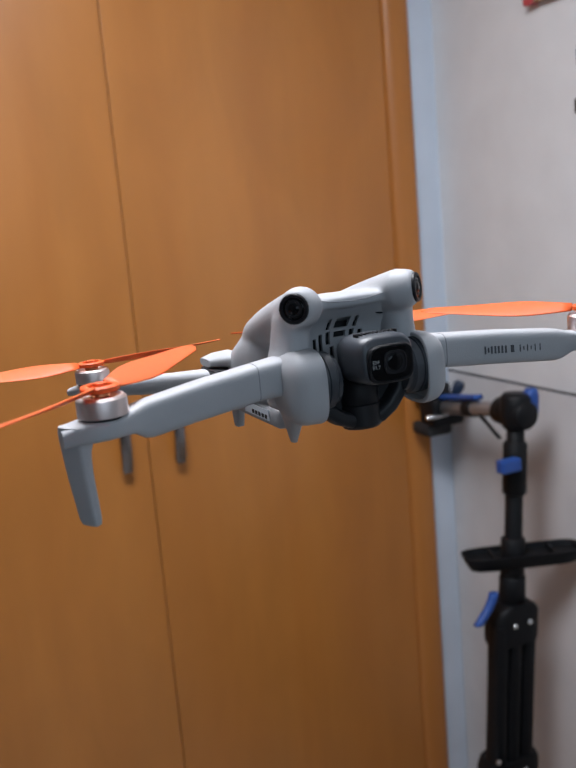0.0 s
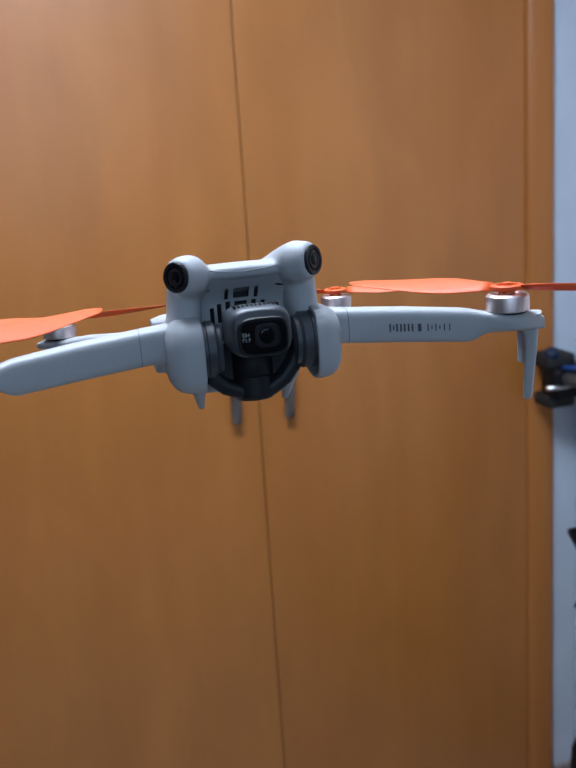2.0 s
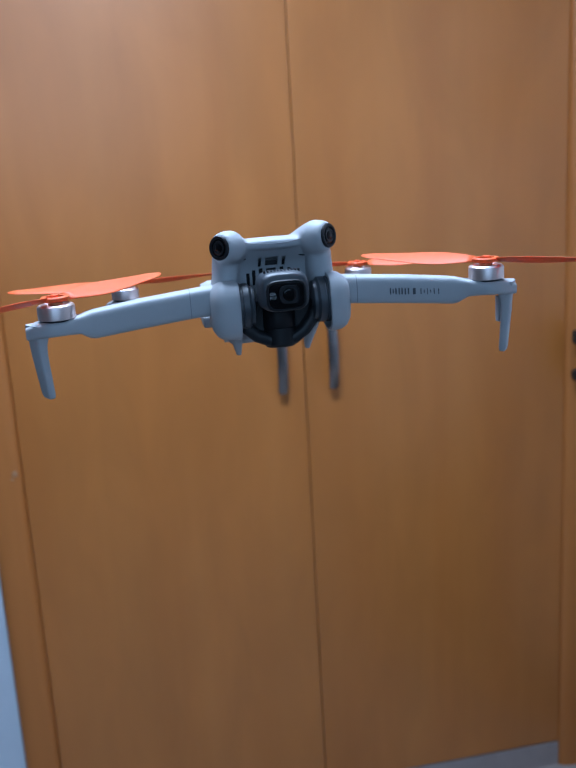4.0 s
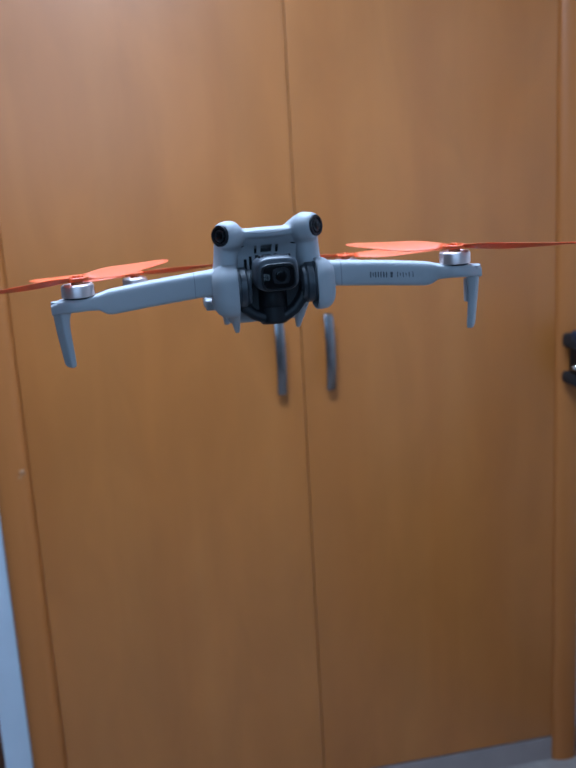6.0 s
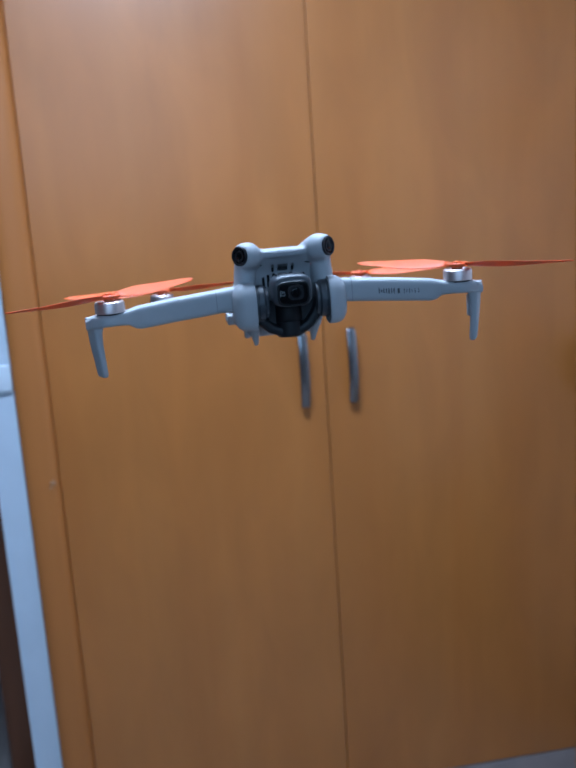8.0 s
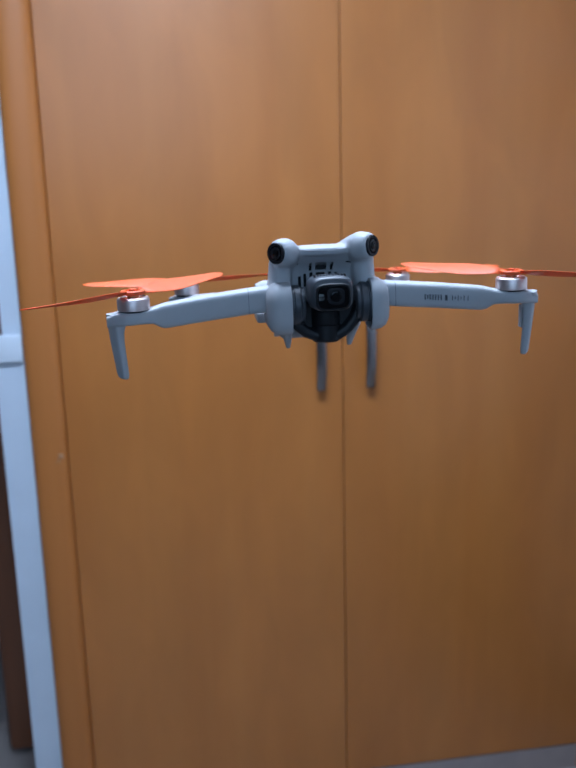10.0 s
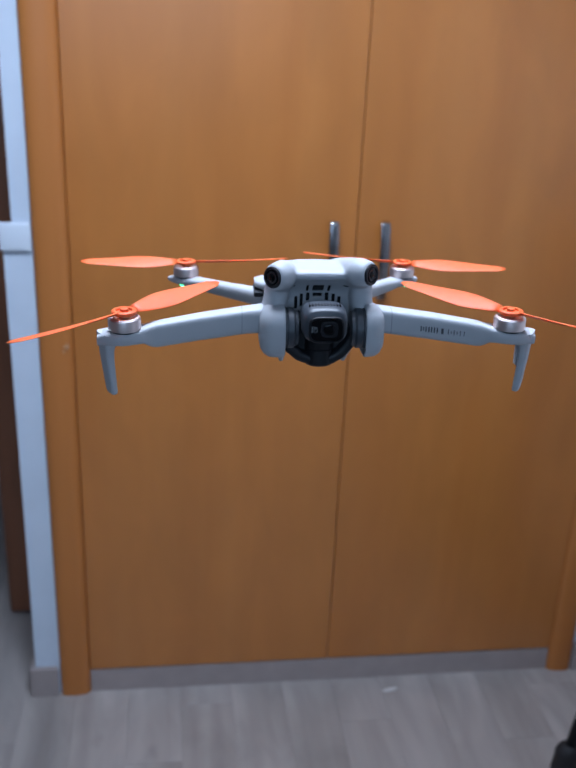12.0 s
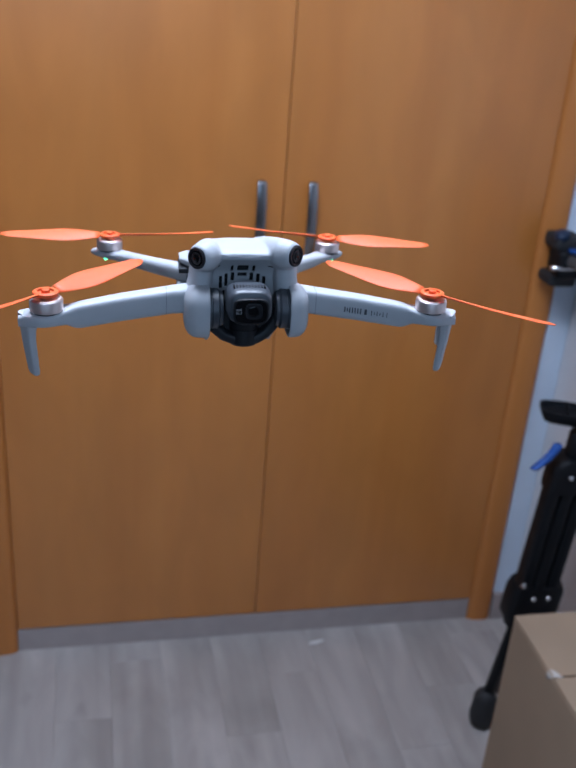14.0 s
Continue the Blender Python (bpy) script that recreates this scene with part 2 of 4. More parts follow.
def structure(name, bm, material, label, category, angle=0.0):
    return tagged(part(name, bm, material, None, "", angle=angle), label, category, kind="structure")


bm = bmesh.new()
box(bm, XW - 0.1, XE + 0.1, YS - 0.1, 3.0, -0.12, FZ - 0.012)
FLOOR = structure("floor", bm, STONE_GREY, "grey oak-look laminate floor with narrow plank joints", "floor")

bm = bmesh.new()
box(bm, XW - 0.1, XE + 0.1, YS - 0.1, 3.0, CEIL, CEIL + 0.1)
structure("ceiling", bm, CEILING_WHITE, "plain white painted ceiling", "ceiling")

bm = bmesh.new()
box(bm, 0.678, XE, 0.0, 0.62, FZ, CEIL)
box(bm, -0.748, -0.688, 0.0, 0.62, FZ, 1.18)
box(bm, -0.727, -0.688, 0.0, 0.62, 1.18, CEIL)
box(bm, -0.688, 0.678, 0.0, 0.1, 2.32, CEIL)
box(bm, -0.688, 0.678, 0.62, 0.7, FZ, CEIL)
box(bm, XW, -1.62, 0.0, 0.1, FZ, CEIL)
structure("wall_north", bm, WALL_PALE, "white wall round the built-in wardrobe, with blue daylight put into its colour", "wall")
bm = bmesh.new()
box(bm, XE, XE + 0.1, YS, 3.0, FZ, CEIL)
structure("wall_east", bm, WALL_WHITE, "white painted side wall behind the repair stand", "wall")
# west and south walls are out of view, darkened to limit bounce
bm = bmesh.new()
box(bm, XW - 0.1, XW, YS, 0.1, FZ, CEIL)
structure("wall_west", bm, WALL_DIM, "plain unseen wall, darkened to cut bounced light", "wall")
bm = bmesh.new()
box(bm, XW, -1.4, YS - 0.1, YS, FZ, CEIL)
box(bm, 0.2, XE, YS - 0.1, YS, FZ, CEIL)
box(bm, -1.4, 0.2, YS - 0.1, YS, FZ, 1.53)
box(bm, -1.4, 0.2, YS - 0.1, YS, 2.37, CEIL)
structure("wall_south", bm, WALL_DIM, "plain unseen wall, darkened to cut bounced light", "wall")
bm = bmesh.new()
box(bm, -1.72, -1.62, 0.1, 3.0, FZ, CEIL)
box(bm, -1.62, -0.6, 2.9, 3.0, FZ, CEIL)
structure("wall_hall", bm, mat("hall_paint", (0.36, 0.33, 0.37), 0.8, bump=0.1), "dim mauve-grey hallway wall seen past the wardrobe", "wall")

# assumed window, out of view, made as an opening for the fill light
bm = bmesh.new()
for x0, x1, z0, z1 in ((-1.4, 0.2, 1.53, 1.57), (-1.4, 0.2, 2.33, 2.37), (-1.4, -1.36, 1.57, 2.33), (0.16, 0.2, 1.57, 2.33), (-0.62, -0.58, 1.57, 2.33)):
    box(bm, x0, x1, YS - 0.08, YS - 0.03, z0, z1)
structure("window_1", bm, PLASTIC_WHITE, "added high white window frame behind the camera, unseen, round the fill light", "window")

# raised lower lining of the side wall, with its ledge
bm = bmesh.new()
box(bm, XE - 0.006, XE - 0.0005, -3.0, -0.003, 0.075, 1.134, 0.001)
structure("trim_1", bm, PANEL_WHITE, "white lower wall lining with a thin top ledge", "wall trim")

# dark strip that draws the shadow gap on top of the lining
bm = bmesh.new()
box(bm, XE - 0.0065, XE - 0.0005, -3.0, -0.003, 1.1345, 1.1385)
structure("trim_2", bm, mat("shadow_line_grey", (0.09, 0.09, 0.1), 0.7), "thin dark strip drawing the shadow line along the wall lining", "wall trim")

# skirting
bm = bmesh.new()
box(bm, -0.6125, 0.612, -0.001, 0.025, FZ, 0.0505)
structure("baseboard_1", bm, STONE_GREY, "grey stone-look skirting under the wardrobe doors", "baseboard")
bm = bmesh.new()
box(bm, 0.680, XE - 0.012, -0.014, -0.0005, FZ, 0.072, 0.002)
box(bm, XE - 0.026, XE - 0.0005, -3.0, -0.016, FZ, 0.072, 0.002)
structure("baseboard_2", bm, STONE_GREY, "grey stone-look skirting along the side wall", "baseboard")
bm = bmesh.new()
box(bm, -0.762, -0.692, -0.014, -0.0005, FZ, 0.072, 0.003)
box(bm, -0.762, -0.7485, 0.0, 0.32, FZ, 0.072, 0.003)
structure("baseboard_3", bm, STONE_GREY, "grey stone-look skirting round the wall end", "baseboard")

# ---- wardrobe ----
wardrobe = thing("wardrobe", (0, 0, 0), "built-in wardrobe with two honey veneer doors, closed", "wardrobe")
bm = bmesh.new()
box(bm, -0.61, 0.61, 0.03, 0.6, 0.05, 2.28)
part("carcass", bm, DARK_GAP, wardrobe, "dark inside behind the door gap")


def stile(sign):
    bm = bmesh.new()
    x0, x1 = (0.6125, 0.677) if sign > 0 else (0.6135, 0.687)
    prof = [(x1, 0.02), (x1, -0.003), (x1 - 0.002, -0.0085), (x1 - 0.007, -0.0125), (x1 - 0.016, -0.0145), (x1 - 0.030, -0.0148), (x0 + 0.024, -0.0135), (x0 + 0.012, -0.0105), (x0 + 0.004, -0.0055), (x0, 0.002), (x0, 0.02)]
    loft(bm, [[(sign * x, y, z) for x, y in prof] for z in (FZ + 0.0004, 2.32)])
    return part("frame_stile", bm, VENEER_FRAME, wardrobe, "rounded honey veneer frame strip", angle=50)


stile(1)
left_stile = stile(-1)
for x, z, r in ((-0.6275, 0.936, 0.0065), (-0.634, 0.925, 0.0035)):
    bm = bmesh.new()
    turned(bm, (x, -0.0132, z), (0.15, -1, 0), [(0, r), (0.0004, r * 0.8), (0.0007, r * 0.3)], 14)
    part("worn_spot", bm, mat("bare_worn_wood", (0.56, 0.28, 0.13), 0.6, vary=0.2, scale=900), left_stile, "pale worn spot in the veneer", smooth=True)
bm = bmesh.new()
box(bm, -0.612, 0.612, -0.016, 0.02, 2.262, 2.32, 0.004)
part("top_rail", bm, VENEER_FRAME, wardrobe)


def handle(parent, x):
    bm = bmesh.new()
    zc, half = 1.1345, 0.0865
    rings = []
    for i in range(25):
        a = -1 + 2 * i / 24
        z = zc + half * a
        y = -0.030 + 0.010 * abs(a) ** 2.0
        wide = 0.0109 - 0.0004 * abs(a)
        if abs(a) > 0.94:
            wide *= 0.82
        rings.append(ring((x, y, z), (1, 0, 0), (0, 1, 0), wide, 0.0042, 24, 5.0))
    loft(bm, rings)
    for s in (-1, 1):
        rod(bm, (x, -0.019, zc + s * half * 0.9), (x, 0.002, zc + s * half * 0.9), 0.006)
    return part("handle", bm, NICKEL, parent, "bowed satin metal bar handle", smooth=True)


for s in (-1, 1):
    bm = bmesh.new()
    x0, x1 = (0.0008, 0.6115) if s > 0 else (-0.6123, -0.0008)
    box(bm, x0, x1, 0.0, 0.02, 0.0545, 2.26, 0.0018, 2)
    d = part("door", bm, VENEER, wardrobe, "flat honey veneer door")
    handle(d, 0.0585 if s > 0 else -0.0535)

# white block and conduit on the wall end
bm = bmesh.new()
box(bm, -0.753, -0.689, -0.011, -0.0005, 1.147, 1.207, 0.004, 3)
tagged(part("junction_box", bm, PLASTIC_WHITE, None, angle=40), "small white plastic junction cover on the wall end", "junction box")

# brown casing of the hallway door behind the wall end
bm = bmesh.new()
box(bm, -0.864, -0.7485, 0.325, 0.365, 0.0005, 2.1, 0.012, 3)
box(bm, -0.842, -0.7485, 0.366, 0.46, 0.0005, 2.1, 0.004, 2)
structure("door_frame_1", bm, DOOR_BROWN, "dark brown wooden door casing in the hallway", "door frame", angle=40)

# ---- ceiling lamp ----
lamp = thing("ceiling_lamp", (-0.35, -1.08, 2.5), "flush square white ceiling lamp, lit", "ceiling lamp")
bm = bmesh.new()
box(bm, -0.29, 0.29, -0.29, 0.29, -0.045, -0.001, 0.01)
part("housing", bm, PLASTIC_WHITE, lamp)
bm = bmesh.new()
box(bm, -0.27, 0.27, -0.27, 0.27, -0.055, -0.046, 0.002)
part("diffuser", bm, glow("lamp_diffuser", (0.86, 0.93, 1.0), 3.0), lamp)

# ---- side wall: shelf, bottle, picture ----
shelf = thing("wall_shelf", (XE, -0.695, 1.658), "small black wall shelf on the side wall", "shelf")
bm = bmesh.new()
box(bm, -0.062, -0.0005, -0.20, 0.20, 0.0, 0.026, 0.003)
part("board", bm, BLACK_COAT, shelf)
for y in (-0.13, 0.13):
    bm = bmesh.new()
    box(bm, -0.05, -0.0005, y - 0.008, y + 0.008, -0.05, -0.0005, 0.003)
    part("bracket", bm, BLACK_COAT, shelf)
bottle = thing("bottle", (0.706, -0.528, 1.6845), "glossy turquoise blue bottle standing on the black shelf", "bottle")
bm = bmesh.new()
turned(bm, (0, 0, 0), (0, 0, 1), [(0, 0.020), (0.003, 0.026), (0.05, 0.034), (0.075, 0.036), (0.092, 0.032), (0.102, 0.02), (0.104, 0.012)])
part("body", bm, BLUE_GLOSS, bottle, smooth=True)
bm = bmesh.new()
turned(bm, (0, 0, 0.104), (0, 0, 1), [(0, 0.012), (0.002, 0.013), (0.018, 0.013), (0.02, 0.011)])
part("cap", bm, BLACK_COAT, bottle, smooth=True)

picture = thing("picture_frame", (XE, -0.56, 1.876), "pale wooden picture frame with red corners on the wall", "picture")
for y0, y1, z0, z1 in ((-0.235, 0.235, 0, 0.02), (-0.235, 0.235, 0.32, 0.34), (-0.235, -0.215, 0.02, 0.32), (0.215, 0.235, 0.02, 0.32)):
    bm = bmesh.new()
    box(bm, -0.018, -0.0005, y0, y1, z0, z1, 0.002)
    part("frame_bar", bm, PICTURE_WOOD, picture)
for y in (-0.225, 0.225):
    for z in (0.010, 0.33):
        bm = bmesh.new()
        box(bm, -0.021, -0.002, y - 0.013, y + 0.013, z - 0.013, z + 0.013, 0.003)
        part("corner_cap", bm, RED_PAINT, picture, "red corner piece")
bm = bmesh.new()
box(bm, -0.008, -0.001, -0.214, 0.214, 0.021, 0.319)
part("sheet", bm, PAPER, picture)

# ---- bicycle repair stand ----
FOOT, TOP = Vector((0.538, -0.385, 0.0)), Vector((0.621, -0.385, 1.125))


def on(z, dx=0.0, dy=0.0):
    p = FOOT.lerp(TOP, z / TOP.z)
    return (p.x + dx, p.y + dy, z)


stand = thing("repair_stand", (0, 0, 0), "folded black bicycle repair stand with blue levers, leaning by the wall", "repair stand")
bm = bmesh.new()
rod(bm, on(0.30), on(1.09), 0.0175)
post = part("post", bm, BLACK_COAT, stand, smooth=True)
bm = bmesh.new()
rod(bm, on(0.955), on(1.06), 0.0235)
part("collar", bm, BLACK_COAT, stand, smooth=True)
bm = bmesh.new()
box(bm, -0.030, 0.016, -0.040, -0.018, -0.013, 0.013, 0.004)
c = part("clamp_knob", bm, BLUE_LEVER, stand, "blue plastic clamp")
c.matrix_basis = pose(*on(1.026, -0.032))
# head and arm
bm = bmesh.new()
turned(bm, on(1.085), (0.06, 0.0, 1), [(0, 0.022), (0.006, 0.027), (0.03, 0.031), (0.062, 0.030), (0.070, 0.024)])
head = part("head", bm, BLACK_COAT, stand, smooth=True)
bm = bmesh.new()
rod(bm, on(1.115, 0.0, -0.035), on(1.115, 0.0, 0.05), 0.027)
part("pivot", bm, BLACK_COAT, head, smooth=True)
bm = bmesh.new()
loft(bm, [ring((0.645, -0.40, z), (1, 0, 0), (0, 1, 0), w, 0.011, 12, 3) for z, w in ((1.098, 0.007), (1.12, 0.014), (1.148, 0.016), (1.162, 0.010))])
part("lever", bm, BLUE_LEVER, head, "blue plastic lever", smooth=True)
ARM_A, ARM_B = Vector(on(1.118, 0.0, 0.03)), Vector((0.648, -0.085, 1.075))
bm = bmesh.new()
rod(bm, ARM_A, ARM_B, 0.0155)
arm = part("arm", bm, STEEL_GREY, stand, "grey metal arm tube", smooth=True)
bm = bmesh.new()
rod(bm, ARM_A.lerp(ARM_B, 0.42), ARM_A.lerp(ARM_B, 0.54), 0.0185)
part("band", bm, BLACK_COAT, arm, smooth=True)
bm = bmesh.new()
loft(bm, [ring(ARM_A.lerp(ARM_B, k) + Vector((-0.004, 0, 0.024)), (1, 0, 0), (0, 0, 1), 0.010, 0.006, 12, 3) for k in (0.34, 0.38, 0.86, 0.9)])
part("lever", bm, BLUE_LEVER, arm, "long blue quick-release lever", smooth=True)
bm = bmesh.new()
tube(bm, [ARM_A.lerp(ARM_B, 0.3) + Vector((-0.01, 0, -0.012)), ARM_A.lerp(ARM_B, 0.12) + Vector((-0.02, -0.03, -0.05))], 0.004)
part("pin", bm, BLACK_COAT, arm, smooth=True)
# clamp jaws
bm = bmesh.new()
box(bm, 0.606, 0.690, -0.120, -0.055, 1.045, 1.112, 0.012, 3)
jaw = part("clamp_body", bm, BLACK_COAT, stand, angle=50)
jaw.location = (0.008, 0.0, -0.010)
for z0, z1 in ((1.106, 1.140), (1.022, 1.050)):
    bm = bmesh.new()
    box(bm, 0.602, 0.668, -0.100, -0.030, z0, z1, 0.009, 3)
    part("jaw", bm, RUBBER, jaw, angle=50)
bm = bmesh.new()
turned(bm, (0.618, -0.085, 1.135), (-0.2, -0.2, 1), [(-0.006, 0.010), (0, 0.017), (0.013, 0.017), (0.017, 0.011)])
part("knob", bm, BLUE_DARK, jaw, "dark blue tightening knob", smooth=True)
bm = bmesh.new()
tube(bm, [(0.585, -0.118, 1.075), (0.64, -0.118, 1.072)], 0.005)
part("spindle", bm, RIVET, jaw, "bright steel spindle", smooth=True)
bm = bmesh.new()
turned(bm, (0.672, -0.11, 1.118), (0.3, -0.4, 1), [(-0.02, 0.006), (0, 0.011), (0.02, 0.013), (0.026, 0.008)])
part("knob", bm, BLUE_DARK, jaw, smooth=True)
# tool tray: a narrow trough with rounded ends
bm = bmesh.new()
TU, TV = (0.93, -0.367, 0), (0.367, 0.93, 0)
loft(bm, [ring((0.618, -0.39, z + 0.001), TU, TV, w, d, 40, 5) for z, w, d in ((0.808, 0.100, 0.022), (0.812, 0.108, 0.028), (0.834, 0.119, 0.036), (0.838, 0.119, 0.036), (0.838, 0.114, 0.031), (0.834, 0.113, 0.030), (0.828, 0.110, 0.028))])
tray = part("tool_tray", bm, BLACK_COAT, stand, "narrow black plastic tool tray", angle=40)
for k in (-0.06, 0.06):
    bm = bmesh.new()
    box(bm, -0.003, 0.003, -0.028, 0.028, 0.8292, 0.838, 0.001)
    part("divider", bm, BLACK_COAT, tray).matrix_basis = pose(0.618 + 0.93 * k, -0.39 - 0.367 * k, 0, 0, 0, -21.5)
bm = bmesh.new()
rod(bm, on(0.79), on(0.868), 0.024)
part("tray_socket", bm, BLACK_COAT, stand, smooth=True)
# sleeve and clamp
bm = bmesh.new()
loft(bm, [ring(on(z), (1, 0, 0), (0, 1, 0), w, 0.032, 28, 4) for z, w in ((0.655, 0.050), (0.665, 0.053), (0.715, 0.053), (0.728, 0.045), (0.738, 0.03))])
hub = part("upper_hub", bm, BLACK_COAT, stand, angle=40)
bm = bmesh.new()
rod(bm, on(0.735), on(0.79), 0.026)
part("neck", bm, BLACK_COAT, stand, smooth=True)
bm = bmesh.new()
loft(bm, [ring((0.533 - 0.046 * k ** 1.5, -0.405 - 0.008 * k, 0.776 - 0.052 * k), (1, 0, 0), (0, 1, 0), 0.009 + 0.003 * k * (1 - k), 0.008, 12, 3) for k in (0, 0.1, 0.3, 0.5, 0.7, 0.9, 1.0)])
part("quick_lever", bm, BLUE_LEVER, stand, "blue quick-release lever", smooth=True)
for x in (-0.040, -0.006, 0.028):
    bm = bmesh.new()
    a, b = on(0.30, x, -0.010), on(0.70, x, -0.010)
    loft(bm, [ring(p, (1, 0, 0), (0, 1, 0), 0.0145, 0.020, 16, 4) for p in (a, b)])
    part("leg_tube", bm, BLACK_COAT, stand, angle=40)
bm = bmesh.new()
loft(bm, [ring(on(z), (1, 0, 0), (0, 1, 0), w, 0.034, 28, 4) for z, w in ((0.315, 0.058), (0.325, 0.064), (0.395, 0.064), (0.41, 0.056))])
low = part("lower_hub", bm, BLACK_COAT, stand, angle=40)
for z, xs, owner in ((0.70, (-0.018, 0.018), hub), (0.385, (-0.018, 0.018), low), (0.425, (-0.052,), low)):
    for x in xs:
        bm = bmesh.new()
        turned(bm, on(z, x, -0.0335), (0, -1, 0), [(0, 0.0062), (0.002, 0.006), (0.004, 0.0035), (0.0044, 0.001)], 16)
        part("rivet", bm, RIVET, owner, "bright steel rivet", smooth=True)
for x1, y1 in ((0.500, -0.388), (0.60, -0.29)):
    bm = bmesh.new()
    a = on(0.36, -0.018 if x1 < 0.55 else 0.03)
    rod(bm, a, (x1, y1, 0.05), 0.013)
    leg = part("leg", bm, BLACK_COAT, stand, smooth=True)
    bm = bmesh.new()
    turned(bm, (x1, y1, FZ), (0, 0, 1), [(0.0003, 0.016), (0.008, 0.026), (0.03, 0.031), (0.055, 0.029), (0.065, 0.0275), (0.085, 0.028), (0.10, 0.021), (0.108, 0.012)], 24)
    part("rubber_foot", bm, RUBBER, leg, "black rubber foot", smooth=True)

# ---- cardboard box ----
carton = thing("cardboard_box", (0.543, -0.846, FZ), "brown cardboard box closed with clear tape", "box")
BX, BY, BZ = 0.191, 0.164, 0.571 - FZ
bm = bmesh.new()
box(bm, -BX, BX, -BY, BY, 0.0, BZ - 0.006, 0.004)
part("body", bm, CARD, carton)
for y0, y1 in ((-BY, -0.002), (0.002, BY)):
    bm = bmesh.new()
    box(bm, -BX, BX, y0, y1, BZ - 0.0055, BZ, 0.0015)
    part("flap", bm, CARD, carton)
bm = bmesh.new()
loft(bm, [ring((-BX + x, 0.004 * k, BZ + z), (0, 1, 0), (0.5, 0, 0.86), w, 0.0016, 14, 2.2) for k, (x, z, w) in enumerate(((0.016, 0.0004, 0.003), (0.010, 0.0016, 0.008), (0.003, 0.0018, 0.010), (-0.0012, -0.004, 0.009), (-0.0016, -0.014, 0.005)))])
part("tape", bm, TAPE, carton, "crumpled clear tape end on the seam", smooth=True)
bm = bmesh.new()
box(bm, -BX + 0.002, BX - 0.002, -0.0018, 0.0018, BZ - 0.0056, BZ - 0.004)
part("seam", bm, DARK_GAP, carton, "dark gap between the flaps")

import functools

# ---- drone ----
MM = 0.001
SEAM_GREY = mat("seam_shadow_grey", (0.2, 0.205, 0.22), 0.6)
drone = thing("drone", (-0.3210, -1.4482, 1.4801), "light grey folding camera drone hovering with orange propellers", "drone", rot=(0, -0.8, -2.2))
CX = 1.4


def mm(p):
    return (p[0] * MM, p[1] * MM, p[2] * MM)


def sect(bm, rows, n=28, p=2.6):
    """A loft along y: rows of (y, x, z, half width, half height)."""
    return loft(bm, [ring(mm((x, y, z)), (1, 0, 0), (0, 0, 1), w * MM, h * MM, n, p) for y, x, z, w, h in rows])


def fuse(ob, voxel, passes):
    r = ob.modifiers.new("fuse", "REMESH")
    r.mode, r.voxel_size, r.use_smooth_shade = "VOXEL", voxel * MM, True
    s = ob.modifiers.new("soften", "SMOOTH")
    s.factor, s.iterations = 0.5, passes
    return ob


# body shell: hull, brow between the eyes, two eye pods, cheeks
bm = bmesh.new()
sect(bm, [(36, CX, -9, 18, 19), (42, CX, -9, 20, 22), (56, CX, -9.5, 23, 25.5), (74, CX, -13, 26.5, 25), (95, CX, -18, 27, 21), (118, CX, -24, 24, 16), (132, CX, -27, 21, 13), (138, CX, -28, 16, 10)], 32, 3.0)
sect(bm, [(16.2, CX, 18.4, 22, 1.5), (18, CX, 18.3, 24, 2.6), (22, CX, 17.8, 26, 3.6), (27, CX, 16.2, 27, 5.2), (36, CX, 14, 27, 6.8), (48, CX, 11, 26, 8.6), (62, CX, 8, 24, 9)], 28, 3.0)
for s in (-1, 1):
    e = Vector((CX + s * 28.5, 12.5, 19.8 + s * 0.9))
    out = Vector((s * 0.707, -0.707, 0.06)).normalized()
    back = Vector((s * -0.09, 0.97, -0.26)).normalized()
    u = Vector((0, 0, 1))
    rings = []
    for d, r, k in ((0, 6.6, 0), (0.8, 7.4, 0), (3, 8.2, 0.15), (7, 8.8, 0.45), (14, 8.9, 0.85), (24, 9.2, 1), (40, 9.4, 1), (58, 9.2, 1), (76, 8.2, 1), (88, 6, 1)):
        axis = (-out).lerp(back, k).normalized()
        c = e - out * min(d, 7) + (back * (d - 7) if d > 7 else Vector()) + Vector((-s * 1.2, 0, 0)) * min(1, d / 14)
        v = axis.cross(u).normalized()
        w = v.cross(axis).normalized()
        rings.append(ring(c * MM, v, w, r * MM, r * MM, 28))
    loft(bm, rings)
    # waist under the eye, down to the gimbal knuckle
    loft(bm, [ring(mm((CX + s * x, y, z)), (1, 0, 0), (0, 1, 0), a * MM, b * MM, 24, 2.4) for z, x, y, a, b in ((15, 25, 25, 6.4, 9), (8, 24.8, 27, 7.2, 10.5), (1, 25.2, 28, 7.4, 12), (-8, 27.4, 28, 8.2, 13), (-24, 27.2, 30, 8, 13))])
shell = fuse(part("body_shell", bm, SHELL, drone, "light grey matte plastic shell", smooth=True), 0.8, 24)

# seam of the top cover above the brow
bm = bmesh.new()
tube(bm, [mm((CX + x, 16.1 - 0.0012 * x * x, 18.3 + 0.007 * x * x)) for x in (-21, -16, -8, 0, 8, 16, 21)], 0.2 * MM, 8)
part("cover_seam", bm, SEAM_GREY, shell, "thin dark seam line", smooth=True)

